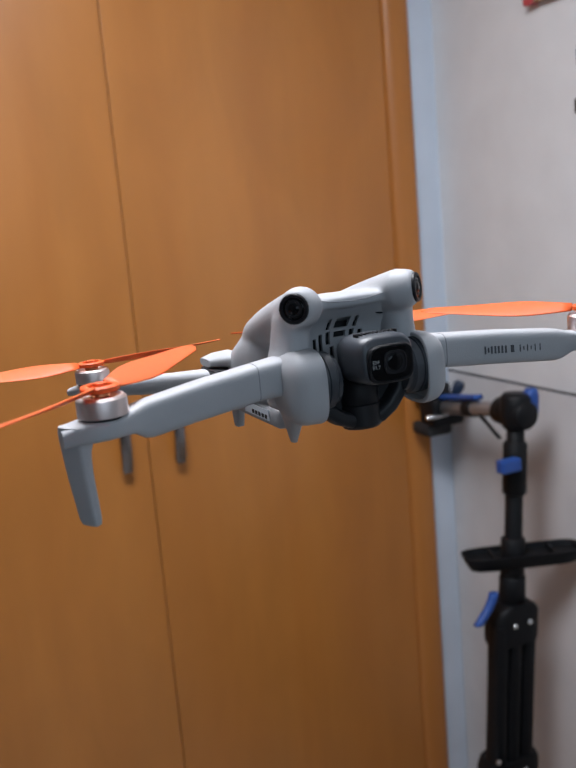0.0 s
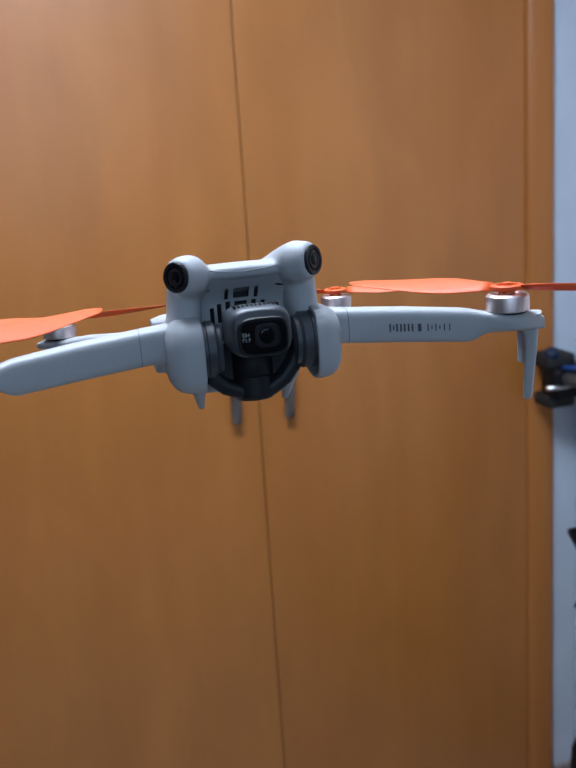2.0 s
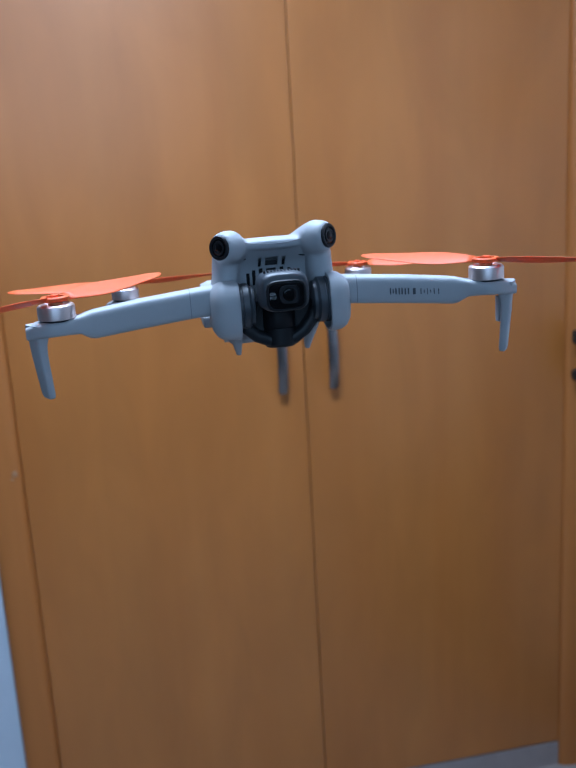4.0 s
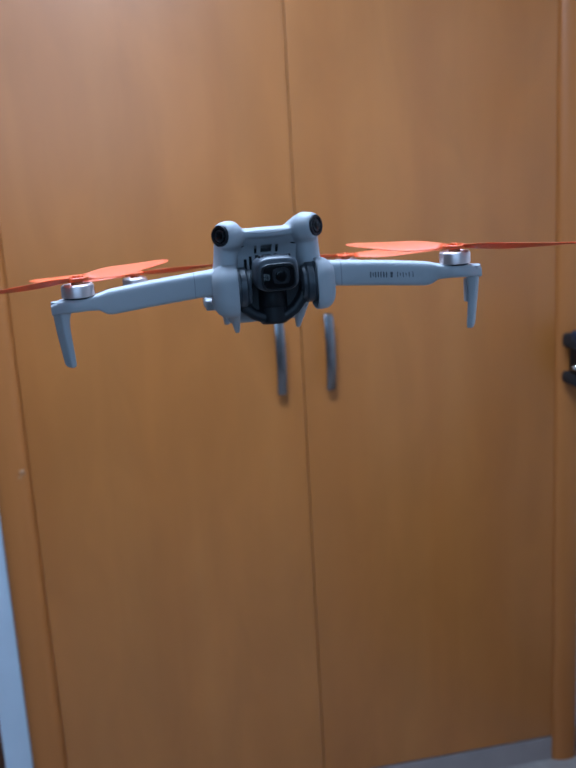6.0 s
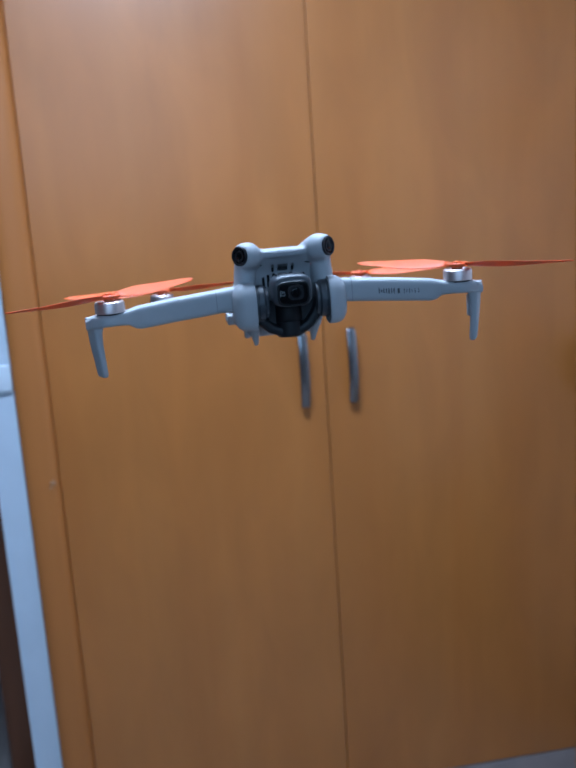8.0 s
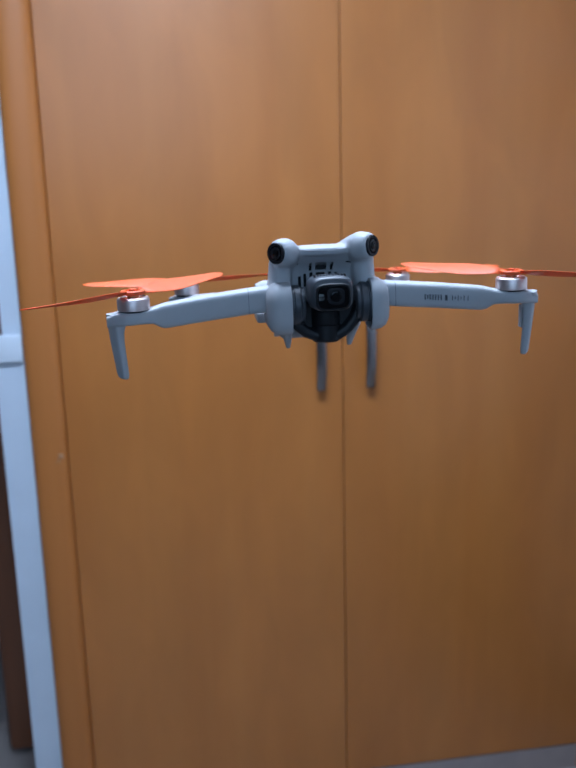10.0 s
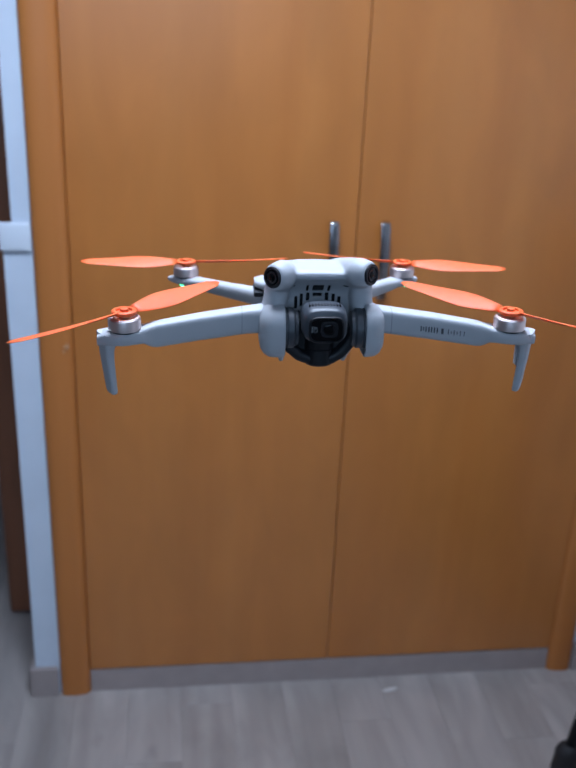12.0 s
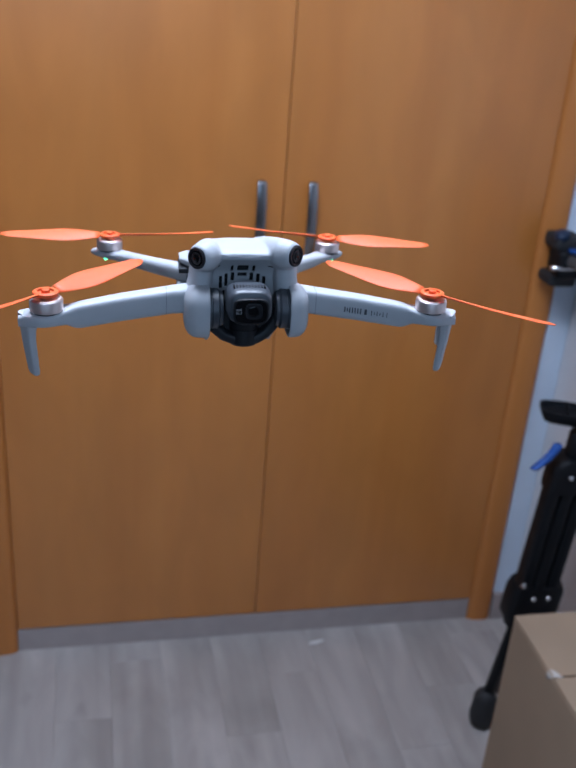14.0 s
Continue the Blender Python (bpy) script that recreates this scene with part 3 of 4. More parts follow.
for s in (-1, 1):
    e = Vector((CX + s * 28.5, 12.5, 19.8 + s * 0.9))
    out = Vector((s * 0.707, -0.707, 0.06)).normalized()
    bm = bmesh.new()
    turned(bm, e * MM, out, [(-1.0 * MM, 6.3 * MM), (0.5 * MM, 6.3 * MM), (1.0 * MM, 5.9 * MM), (1.0 * MM, 5.0 * MM), (0.3 * MM, 4.6 * MM), (0.25 * MM, 0.5 * MM)])
    eye = part("vision_sensor", bm, LENS_RING, drone, "round black wide-angle vision sensor", angle=35)
    bm = bmesh.new()
    turned(bm, e * MM, out, [(0.3 * MM, 4.5 * MM), (0.55 * MM, 4.3 * MM), (0.62 * MM, 3.4 * MM), (0.62 * MM, 2.4 * MM), (1.0 * MM, 1.9 * MM), (1.25 * MM, 1.0 * MM), (1.3 * MM, 0.2 * MM)])
    part("lens", bm, BLACK_GLOSS, eye, "glossy black lens dome", smooth=True)
    bm = bmesh.new()
    turned(bm, (e + out * 0.6) * MM, out, [(0, 3.6 * MM), (0.3 * MM, 3.5 * MM), (0.35 * MM, 3.1 * MM), (0.1 * MM, 3.0 * MM), (0.05 * MM, 2.6 * MM)])
    part("inner_ring", bm, SHELL_DARK, eye, angle=35)

# grille behind the gimbal: a plate with real openings over a black hollow
def holed_plate(holes, x0, x1, z0, z1, y, thick):
    xs = sorted({x0, x1, *[h[0] for h in holes], *[h[1] for h in holes]})
    zs = sorted({z0, z1, *[h[2] for h in holes], *[h[3] for h in holes]})
    xs = sorted({*xs, *[x0 + (x1 - x0) * k / 24 for k in range(25)]})
    zs = sorted({*zs, *[z0 + (z1 - z0) * k / 30 for k in range(31)]})
    bm = bmesh.new()
    grid = {}
    for x in xs:
        for z in zs:
            grid[x, z] = bm.verts.new(mm((CX + x, y(x, z), z)))
    for xa, xb in zip(xs, xs[1:]):
        for za, zb in zip(zs, zs[1:]):
            cx, cz = (xa + xb) / 2, (za + zb) / 2
            if not any(h[0] < cx < h[1] and h[2] < cz < h[3] for h in holes):
                bm.faces.new((grid[xa, za], grid[xb, za], grid[xb, zb], grid[xa, zb]))
    for v in [v for v in bm.verts if not v.link_faces]:
        bm.verts.remove(v)
    r = bmesh.ops.extrude_face_region(bm, geom=list(bm.faces))
    for v in [g for g in r["geom"] if isinstance(g, bmesh.types.BMVert)]:
        v.co.y += thick * MM
    return bm


def brow_face(x, z):
    """The concave front between the eyes: under the brow it falls back to the grille."""
    k = min(1.0, max(0.0, (17.5 - z) / 17.0))
    deep = 17.2 + 14.8 * math.sin(k * math.pi / 2) ** 1.1
    return deep - 10.5 * (abs(x) / 23) ** 2.6 * (0.35 + 0.65 * k)


HOLES = [(-3.4, 3.4, 6.0, 10.6), (-2.8, 2.8, 1.8, 4.4)]
for s in (-1, 1):
    HOLES += [tuple(sorted((s * a, s * b))) + (z0, z1) for a, b, z0, z1 in ((5.6, 7.3, 5.6, 10.6), (4.6, 6.8, -1.0, 4.6), (8.6, 10.6, -4.4, 4.0), (12.0, 14.0, -5.4, 2.6), (7.6, 9.0, -20, -5.5), (10.2, 11.6, -20, -6.5), (3.0, 5.0, -20, -2.0))]
grille = part("grille_plate", holed_plate(HOLES, -25, 25, -22, 17.8, brow_face, 1.4), SHELL, drone, "concave light grey front with dark cooling slots", angle=45)
bm = bmesh.new()
box(bm, (CX - 17) * MM, (CX + 17) * MM, 34.2 * MM, 36.2 * MM, -22 * MM, 6 * MM, 0.5 * MM)
box(bm, (CX - 9) * MM, (CX + 9) * MM, 33.4 * MM, 34.1 * MM, 0 * MM, 12.5 * MM)
box(bm, (CX - 12) * MM, (CX + 12) * MM, 25.5 * MM, 33.3 * MM, -27 * MM, -13 * MM, 1.5 * MM)
part("grille_backing", bm, BLACK_SOFT, grille, "black hollow behind the grille")

for s in (-1, 1):
    bm = bmesh.new()
    x, z = s * 15.5, 11.0
    loft(bm, [ring(mm((CX + x + s * d, brow_face(x + s * d, z) - 0.05, z - 0.25 * d)), (0, 1, 0), (0, 0, 1), 0.25 * MM, h * MM, 10) for d, h in ((-2.0, 0.15), (-0.8, 0.6), (0.6, 0.5), (1.8, 0.15))])
    part("brow_notch", bm, BLACK_SOFT, grille, "small dark slit")

# gimbal knuckles
for s in (-1, 1):
    bm = bmesh.new()
    cy, cz = 17.0, -14.0
    i = 26.2 if s > 0 else 20.8
    o = 2.6 if s > 0 else 0.0
    prof = [(35.4 + o, 7.5), (34.8 + o, 10.4), (33.0 + o, 13.2), (30.4 + o, 14.9), (28 + o, 15.4), (i + 1.2, 15.6), (i + 0.3, 15.4), (i, 15.0), (i, 14.0), (i + 3.4, 13.6), (i + 3.5, 1.0)]
    rings = []
    for x, r in prof:
        rings.append(ring(mm((CX + s * x, cy + (15.4 - r) * 0.1, cz)), (0, 1, 0), (0, 0, 1), r * 0.92 * MM, r * MM, 48, 3.0))
    loft(bm, rings)
    kn = part("gimbal_cheek", bm, SHELL, drone, "light grey rounded cheek holding the gimbal", angle=35)
    bm = bmesh.new()
    loft(bm, [ring(mm((CX + s * x, y, z)), (1, 0, 0), (0, 1, 0), a * MM, b * MM, 20, 2.5) for z, x, y, a, b in ((-26, 22, 40, 4.6, 11), (-33, 21, 42, 3.4, 7.6), (-40, 20, 45, 2.2, 4.0), (-44.5, 19.6, 46.5, 1.3, 2.0))])
    part("landing_skid", bm, SHELL, drone, smooth=True)
    bm = bmesh.new()
    turned(bm, mm((CX + s * (i + 2.4), 15.5, -12.5)), (-s, 0, 0), [(0, 12.0 * MM), (3.4 * MM, 12.2 * MM), (3.6 * MM, 11.4 * MM), (4.1 * MM, 11.4 * MM), (4.3 * MM, 12.0 * MM), (7.4 * MM, 12.0 * MM), (8.0 * MM, 11.2 * MM), (8.6 * MM, 10.5 * MM), (10.2 * MM, 10.2 * MM), (10.6 * MM, 9.0 * MM)], 40)
    part("gimbal_motor", bm, GIMBAL_GREY, drone, "dark grey ribbed gimbal motor", angle=35)

# gimbal yoke, roll motor and camera
bm = bmesh.new()
bend = [(-20.5, -15), (-20, -21), (-17.6, -26.2), (-12, -31.2), (-6, -33.6), (1, -34.2), (8, -33.4), (13.4, -29.8), (18, -24), (20.4, -18.6), (21, -14)]
rings = []
for k, (x, z) in enumerate(bend):
    xa, za = bend[max(k - 1, 0)]
    xb, zb = bend[min(k + 1, len(bend) - 1)]
    side = Vector((za - zb, 0, xb - xa)).normalized()
    rings.append(ring(mm((CX + x, 17.5, z + 2)), (0, 1, 0), side, 5.6 * MM, 3.4 * MM, 20, 3.4))
loft(bm, rings)
yoke = part("gimbal_yoke", bm, SHELL_DARK, drone, "dark grey bent gimbal bracket", angle=50)
bm = bmesh.new()
loft(bm, [[mm((CX + x, y, z + 3)) for x, z in bend] for y in (18.6, 22.6)])
part("yoke_web", bm, SHELL_DARK, yoke, "dark plate filling the bracket")
bm = bmesh.new()
turned(bm, mm((CX + 0.6, 18, -36.3)), (0, 0.10, 1), [(0, 6.6 * MM), (0.5 * MM, 7.8 * MM), (1.6 * MM, 8.6 * MM), (10 * MM, 8.7 * MM), (10.4 * MM, 8.3 * MM), (11 * MM, 8.7 * MM), (21 * MM, 8.7 * MM), (22 * MM, 8.0 * MM)], 36)
part("roll_motor", bm, BLACK_SOFT, drone, "black round gimbal motor", angle=35)
bm = bmesh.new()
rows = []
for y, w, h in ((-8.8, 10.6, 8.1), (-8.0, 11.6, 9.2), (-5.0, 12.6, 10.0), (4, 13.1, 10.2), (10, 12.7, 9.8), (14, 11.2, 8.5), (16.5, 8.5, 6.5)):
    rows.append(ring(mm((CX + 0.8, y, -3.6 - 0.10 * (y + 9) * 0.3)), (1, 0, 0), (0, 0.08, 1), w * MM, h * MM, 40, 3.6))
loft(bm, rows)
camera_box = part("gimbal_camera", bm, GIMBAL_GREY, drone, "dark grey rounded camera housing", angle=40)
bm = bmesh.new()
rows = [ring(mm((CX + 0.9, y, -5.0)), (1, 0, 0), (0, 0, 1), w * MM, h * MM, 40, 4.0) for y, w, h in ((-8.4, 10.0, 7.6), (-10.4, 10.2, 7.8), (-11.0, 9.8, 7.4), (-11.0, 9.2, 6.8), (-10.5, 8.9, 6.5))]
loft(bm, rows)
front = part("front_frame", bm, BLACK_SOFT, camera_box, "black rounded lens frame", angle=35)
bm = bmesh.new()
loft(bm, [ring(mm((CX + 0.9, y, -5.0)), (1, 0, 0), (0, 0, 1), w * MM, h * MM, 40, 4.0) for y, w, h in ((-10.2, 8.9, 6.5), (-10.7, 8.85, 6.45), (-10.75, 8.4, 6.0))])
part("front_glass", bm, BLACK_GLOSS, camera_box, "black glossy front glass", angle=40)
bm = bmesh.new()
loft(bm, [ring(mm((CX + 2.4, y, -4.6)), (1, 0, 0), (0, 0, 1), w * MM, h * MM, 36, 3.4) for y, w, h in ((-10.5, 5.0, 4.7), (-11.3, 5.0, 4.7), (-11.4, 4.6, 4.3), (-10.9, 4.2, 3.9))])
hood = part("lens_hood", bm, LENS_RING, camera_box, "dark square-round lens hood", angle=35)
bm = bmesh.new()
turned(bm, mm((CX + 2.4, -10.6, -4.6)), (0, -1, 0), [(0, 3.6 * MM), (0.3 * MM, 3.4 * MM), (0.45 * MM, 2.0 * MM), (0.5 * MM, 0.3 * MM)])
part("lens", bm, BLACK_GLOSS, camera_box, "black camera lens", smooth=True)
for i in range(11):
    bm = bmesh.new()
    x = CX + 0.8 + (i - 5) * 1.75
    box(bm, (x - 0.45) * MM, (x + 0.45) * MM, -1.0 * MM, 2.6 * MM, 5.4 * MM, 6.7 * MM, 0.2 * MM)
    part("cooling_slot", bm, BLACK_SOFT, camera_box, "dark cooling notch")


def writing(text, at, size, material, parent, turn):
    data = bpy.data.curves.new("print", "FONT")
    data.body, data.size, data.extrude = text, size * MM, 0.02 * MM
    tmp = new("print_source", data)
    bpy.context.view_layer.update()
    me = bpy.data.meshes.new_from_object(tmp)
    bpy.data.objects.remove(tmp)
    me.materials.clear()
    me.materials.append(material)
    ob = new("lettering", me)
    ob.parent = parent
    ob.matrix_basis = pose(at[0] * MM, at[1] * MM, at[2] * MM, *turn)
    return ob


writing("E24", (CX - 7.6, -10.82, -4.4), 2.0, INK_PALE, camera_box, (90, 0, 0))
writing("F1.7", (CX - 7.6, -10.82, -6.5), 2.0, INK_PALE, camera_box, (90, 0, 0))

# front arms with their legs and motors


def blade(bm, at, azimuth, length, tilt):
    """One propeller blade from the hub outwards, slightly twisted."""
    d = Vector((math.cos(azimuth), math.sin(azimuth), 0))
    w = Vector((-d.y, d.x, 0))
    rows = []
    for k in range(15):
        a = k / 14
        r = 7 + (length - 7) * a
        chord = (3.2 + 5.6 * math.sin(min(1, a * 1.9) * math.pi / 2)) * (1 - 0.55 * max(0, a - 0.3) / 0.7)
        if a > 0.93:
            chord *= 1 - 0.6 * (a - 0.93) / 0.07
        pitch = radians(24 - 15 * a) * tilt
        u = w * math.cos(pitch) + Vector((0, 0, 1)) * math.sin(pitch)
        v = d.cross(u)
        c = Vector(at) + d * r + Vector((0, 0, 1.5 * a * a)) + w * (1.8 * a * (1 - a) * tilt)
        rows.append(ring(c * MM, u, v, chord * MM, (0.75 - 0.35 * a) * MM, 14))
    return loft(bm, rows)


def rotor(name, x, y, z, azimuth, tilt):
    """Motor bell with its propeller; z is the top of the bell."""
    bm = bmesh.new()
    turned(bm, mm((x, y, z - 7.4)), (0, 0, 1), [(0, 8.9 * MM), (0.3 * MM, 9.2 * MM), (5.6 * MM, 9.2 * MM), (6.4 * MM, 9.0 * MM), (7.2 * MM, 8.2 * MM), (7.4 * MM, 7.4 * MM), (6.9 * MM, 7.0 * MM), (6.7 * MM, 2.0 * MM)], 44)
    motor = part("motor", bm, MOTOR_METAL, drone, "silver motor bell", angle=30)
    bm = bmesh.new()
    turned(bm, mm((x, y, z - 8.4)), (0, 0, 1), [(0, 8.0 * MM), (1.0 * MM, 8.0 * MM), (1.05 * MM, 4 * MM)], 32)
    part("motor_gap", bm, SHELL_DARK, motor)
    bm = bmesh.new()
    turned(bm, mm((x, y, z - 0.6)), (0, 0, 1), [(0, 3.4 * MM), (0.4 * MM, 3.6 * MM), (1.8 * MM, 3.4 * MM), (2.2 * MM, 2.6 * MM)], 28)
    part("shaft_cap", bm, COPPER, motor, smooth=True)
    bm = bmesh.new()
    turned(bm, mm((x, y, z + 1.4)), (0, 0, 1), [(0, 6.6 * MM), (0.3 * MM, 7.1 * MM), (1.8 * MM, 7.1 * MM), (2.3 * MM, 6.5 * MM), (2.3 * MM, 4.6 * MM), (1.2 * MM, 4.3 * MM), (1.1 * MM, 2.4 * MM), (3.0 * MM, 2.2 * MM), (3.2 * MM, 1.6 * MM)], 36)
    prop = part("propeller", bm, ORANGE, drone, "bright orange plastic propeller", angle=40)
    for k in (0, 1):
        bm = bmesh.new()
        blade(bm, (x, y, z + 2.6), azimuth + k * math.pi, 76, tilt)
        part("blade", bm, ORANGE, prop, smooth=True)


def front_arm(s):
    bm = bmesh.new()
    U, W = (0, 1, 0), (0, 0, 1)
    #        x     y     z    half-depth half-height
    rows = [(30, 24.0, -9.0, 8.0, 8.0), (36, 23.0, -9.2, 7.6, 7.8), (41, 22.0, -9.3, 7.0, 7.6), (70, 13.5, -10.9, 6.3, 7.5), (93, 6.2, -12.6, 5.8, 7.2), (96, 5.2, -12.5, 5.8, 6.6), (100, 3.8, -11.6, 6.8, 4.7), (105, 1.6, -11.5, 9.0, 4.1), (111, 0.2, -11.7, 9.8, 3.9), (117, 0.4, -11.9, 9.0, 3.9), (122, 1.0, -12.6, 6.8, 3.8), (126, 1.6, -13.8, 5.0, 3.0)]
    loft(bm, [ring(mm((s * x, y, z)), U, W, a * MM, b * MM, 32, 4.2) for x, y, z, a, b in rows])
    arm_part = part("front_arm", bm, SHELL, drone, "light grey folding front arm", angle=45)
    bm = bmesh.new()
    loft(bm, [ring(mm((s * x + (1.0 if s > 0 else 0.0), y, z)), (s * 0.5, 0.866, 0), (-s * 0.866, 0.5, 0), a * MM, b * MM, 24, 4.5) for z, x, y, a, b in ((-9.5, 118.6, 1.6, 6.8, 6.6), (-11.5, 119.0, 1.7, 6.7, 6.4), (-14.0, 120.2, 1.8, 6.4, 4.9), (-16.5, 121.0, 2.0, 6.1, 3.6), (-20, 121.4, 2.1, 5.8, 2.8), (-26, 121.3, 2.2, 5.5, 2.5), (-34, 120.6, 2.4, 5.2, 2.3), (-45.2, 119.6, 2.6, 4.6, 2.1), (-47.0, 119.4, 2.6, 4.1, 1.8), (-47.6, 119.3, 2.6, 3.2, 1.2))])
    leg_part = part("leg", bm, SHELL, arm_part, "light grey landing leg", angle=45)
    bm = bmesh.new()
    box(bm, (s * 118.8 - 0.8) * MM, (s * 118.8 + 0.8) * MM, 2.5 * MM, 7.4 * MM, -32 * MM, -18 * MM, 0.6 * MM)
    part("antenna_rib", bm, SHELL, leg_part)
    bm = bmesh.new()
    loft(bm, [ring(mm((s * x, y, z)), U, W, a * MM, b * MM, 32, 4.2) for x, y, z, a, b in ((44, 21.12, -9.43, 7.03, 7.66), (44.35, 21.02, -9.45, 7.02, 7.65))])
    part("hinge_seam", bm, SEAM_GREY, arm_part, "thin dark hinge line")
    rotor("front", s * 110.5, 0.0, 0.0, radians(46 if s < 0 else 134), -s)
    return arm_part


def rear_arm(s):
    bm = bmesh.new()
    rows = [(24, 112, -24, 7, 6), (34, 119, -24, 6.5, 5.8), (50, 134, -25, 5.4, 5.2), (66, 152, -26.5, 4.8, 4.6), (73, 163, -27.5, 6.5, 3.4), (81, 171, -27.8, 9.0, 3.2), (88, 177, -28.2, 6.8, 2.8), (92, 180, -29, 4.0, 2.0)]
    loft(bm, [ring(mm((CX + s * x, y, z)), Vector((-s * 0.72, 0.69, 0)), (0, 0, 1), a * MM, b * MM, 24, 2.8) for x, y, z, a, b in rows])
    arm_part = part("rear_arm", bm, SHELL, drone, "light grey folding rear arm", angle=45)
    bm = bmesh.new()
    loft(bm, [ring(mm((CX + s * x, y, z)), (0, 1, 0), (0, 0, 1), a * MM, b * MM, 20, 3.5) for x, y, z, a, b in ((20, 112, -13.5, 14, 3.4), (28, 116, -14, 12, 3.0), (33, 121, -15.2, 8, 2.0))])
    part("shoulder_cover", bm, SHELL, drone, angle=40)
    bm = bmesh.new()
    box(bm, (CX + s * 27 - 7) * MM, (CX + s * 27 + 7) * MM, 104 * MM, 126 * MM, -21 * MM, -17.6 * MM, 0.6 * MM)
    part("hinge_block", bm, SHELL_DARK, drone, "dark hinge under the shoulder cover")
    bm = bmesh.new()
    box(bm, (CX + s * 26 - 9) * MM, (CX + s * 26 + 9) * MM, 92 * MM, 118 * MM, -36 * MM, -28.5 * MM, 1.6 * MM, 3)
    part("hinge_housing", bm, SHELL, drone, "light grey block under the rear arm", angle=40)
    bm = bmesh.new()
    turned(bm, mm((CX + s * 84, 166.5, -30.2)), (s * 0.6, -0.5, -1), [(0, 1.7 * MM), (0.8 * MM, 1.6 * MM), (1.5 * MM, 1.0 * MM)], 20)
    part("status_light", bm, LED_GREEN, arm_part, "small lit green status light", smooth=True)
    rotor("rear", CX + s * 81, 171.0, -16.8, radians(184 if s < 0 else -18), s)


for s in (-1, 1):
    front_arm(s)
    rear_arm(s)

# underside: battery ledge with a label, rear foot
bm = bmesh.new()
box(bm, (CX - 24) * MM, (CX + 24) * MM, 52 * MM, 122 * MM, -40 * MM, -30 * MM, 3 * MM, 3)
tray_part = part("battery", bm, SHELL, drone, "light grey battery block under the hull", angle=40)
bm = bmesh.new()
box(bm, (CX - 24.5) * MM, (CX - 24.0) * MM, 62 * MM, 92 * MM, -37 * MM, -32 * MM)
part("label_plate", bm, PLASTIC_WHITE, tray_part, "small white printed label")
for i in range(5):
    bm = bmesh.new()
    box(bm, (CX - 24.62) * MM, (CX - 24.5) * MM, (64 + i * 4) * MM, (66.6 + i * 4) * MM, -36.3 * MM, -34.4 * MM)
    part("printed_bar", bm, SHELL_DARK, tray_part)
for s in (-1, 1):
    bm = bmesh.new()
    loft(bm, [ring(mm((CX + s * x, y, z)), (1, 0, 0), (0, 1, 0), a * MM, b * MM, 16, 3.5) for z, x, y, a, b in ((-30, 20, 112, 3, 8), (-42, 20, 115, 2.4, 5), (-50, 19.5, 117, 2.0, 3.2))])
    part("rear_foot", bm, SHELL, drone, angle=40)

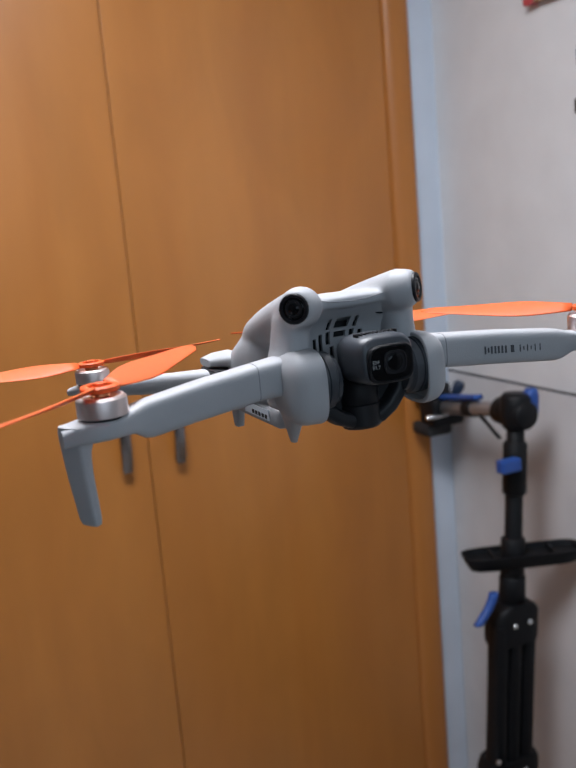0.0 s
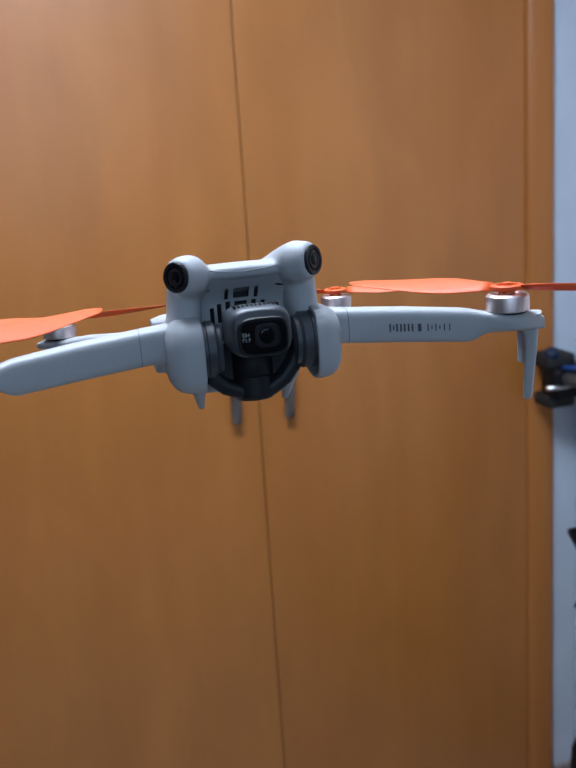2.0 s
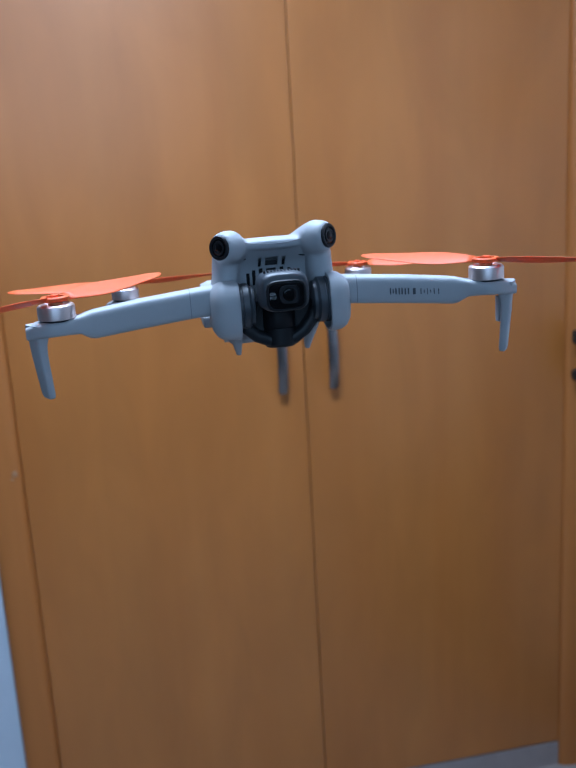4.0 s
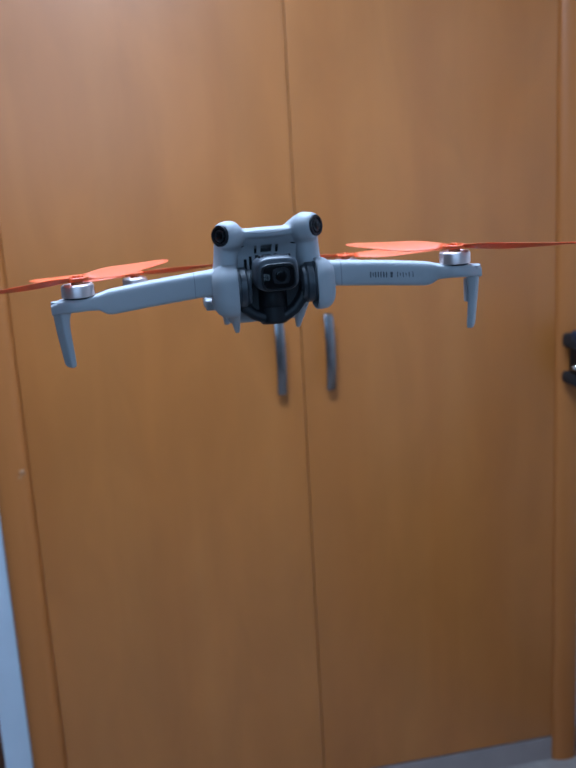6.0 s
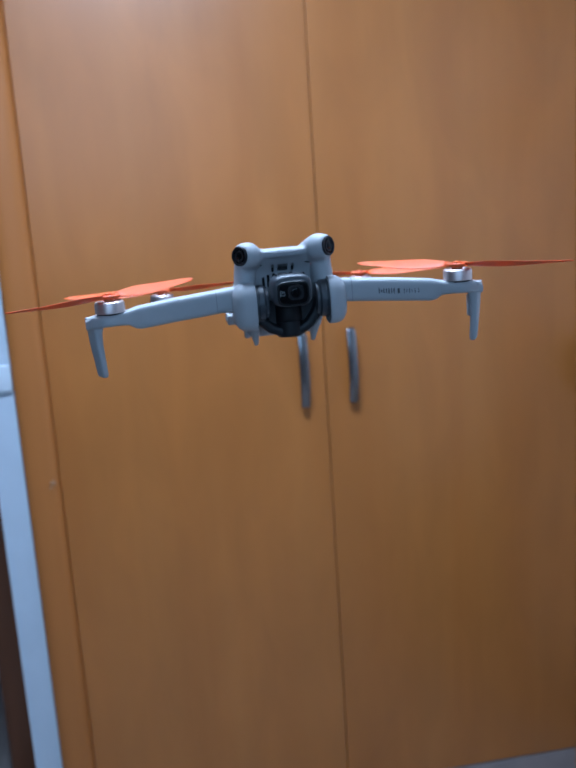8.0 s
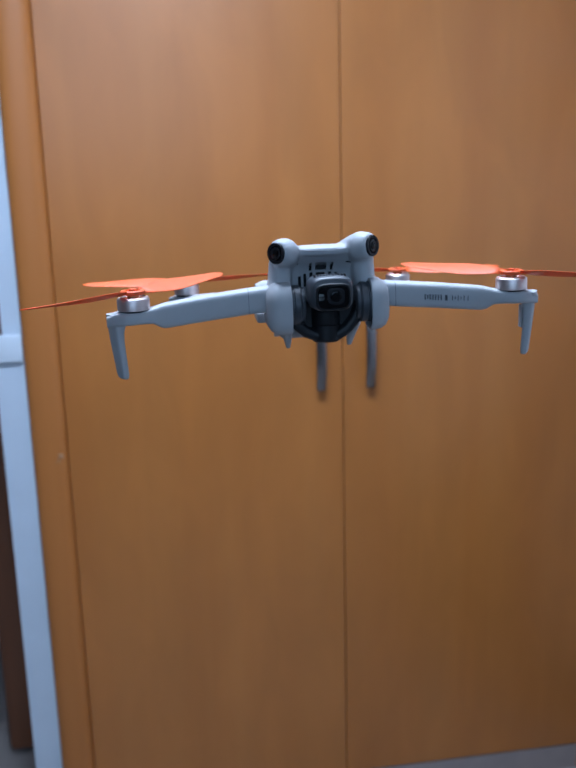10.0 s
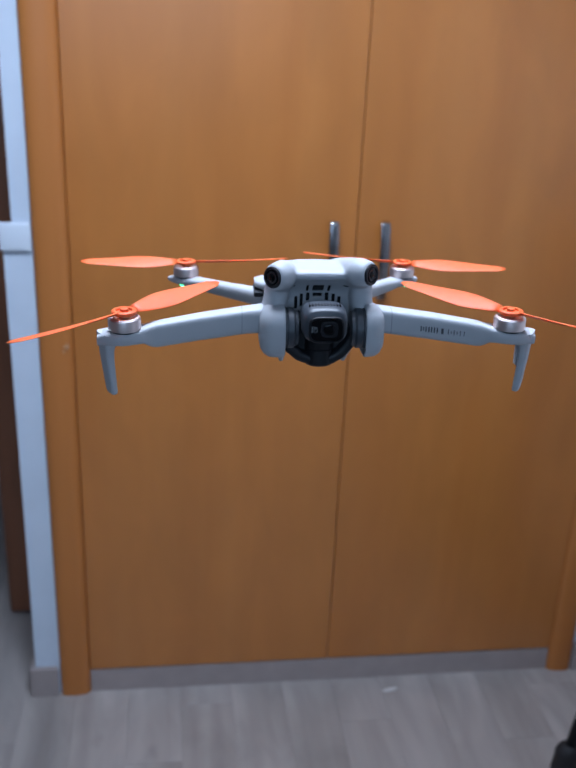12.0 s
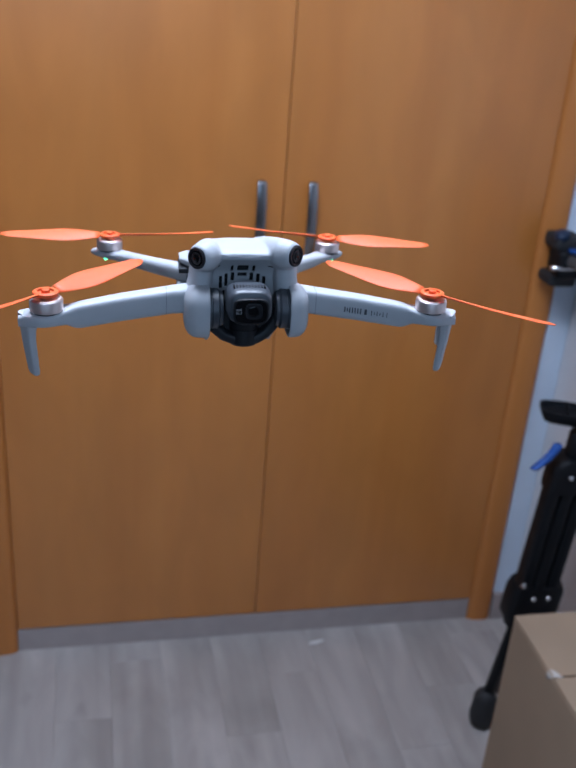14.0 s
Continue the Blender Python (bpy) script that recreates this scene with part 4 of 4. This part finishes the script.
# printed model mark on the arm, as plain bars
for x, w, h in ((61.0, 0.6, 3.3), (62.4, 0.5, 2.2), (63.8, 0.6, 3.3), (65.4, 0.6, 3.3), (66.9, 0.6, 3.3), (68.5, 0.6, 3.3), (70.1, 0.6, 3.3), (73.0, 1.3, 3.3), (76.4, 0.4, 3.0), (78.0, 0.4, 1.6), (79.6, 0.4, 3.0), (81.2, 0.4, 1.6), (83.0, 0.4, 3.0), (85.2, 0.4, 3.0)):
    bm = bmesh.new()
    t = (x - 41) / (92 - 41)
    y = 22.0 + (6.6 - 22.0) * t - (7.0 + (5.8 - 7.0) * t) - 0.12
    z = -9.3 + (-12.0 + 9.3) * t - 0.6
    loft(bm, [[mm((x - w / 2, y + 0.15 * w, z - h / 2)), mm((x + w / 2, y - 0.15 * w, z - h / 2)), mm((x + w / 2, y - 0.15 * w, z + h / 2)), mm((x - w / 2, y + 0.15 * w, z + h / 2))], [mm((x - w / 2, y + 0.4 + 0.15 * w, z - h / 2)), mm((x + w / 2, y + 0.4 - 0.15 * w, z - h / 2)), mm((x + w / 2, y + 0.4 - 0.15 * w, z + h / 2)), mm((x - w / 2, y + 0.4 + 0.15 * w, z + h / 2))]])
    part("printed_bar", bm, INK, drone, "dark printed mark")

# ---- chip on the floor ----
chip = thing("wood_chip", (0.161, -0.056, FZ), "small pale chip lying on the laminate floor", "chip")
bm = bmesh.new()
loft(bm, [ring((x, 0.2 * x, 0.0023), (0.2, 1, 0), (0, 0, 1), w, 0.002, 10, 2.4) for x, w in ((-0.020, 0.002), (-0.012, 0.005), (0.004, 0.0065), (0.016, 0.004), (0.022, 0.001))])
part("flake", bm, mat("pale_chip", (0.7, 0.68, 0.66), 0.6, vary=0.2, scale=900), chip)

# ---- floor planks ----
PLANK_W, PLANK_L = 0.132, 0.66


@functools.lru_cache(None)
def plank_mesh(length):
    bm = bmesh.new()
    box(bm, -PLANK_W / 2 + 0.0001, PLANK_W / 2 - 0.0001, -length / 2 + 0.0001, length / 2 - 0.0001, -0.011, 0.0, 0.0007, 1)
    finish(bm, False)
    me = bpy.data.meshes.new("plank")
    bm.to_mesh(me)
    bm.free()
    me.materials.append(LAMINATE)
    return me


for col in range(int((XE - XW) / PLANK_W) + 1):
    start = YS - (col * 0.47) % PLANK_L
    while start < 2.9:
        low_y, high_y = max(start, YS), min(start + PLANK_L, 2.95)
        if high_y - low_y > 0.02:
            p = new("plank", plank_mesh(round(high_y - low_y, 3)))
            p.parent = FLOOR
            p.location = (XW + PLANK_W * (col + 0.5), (low_y + high_y) / 2, FZ)
        start += PLANK_L
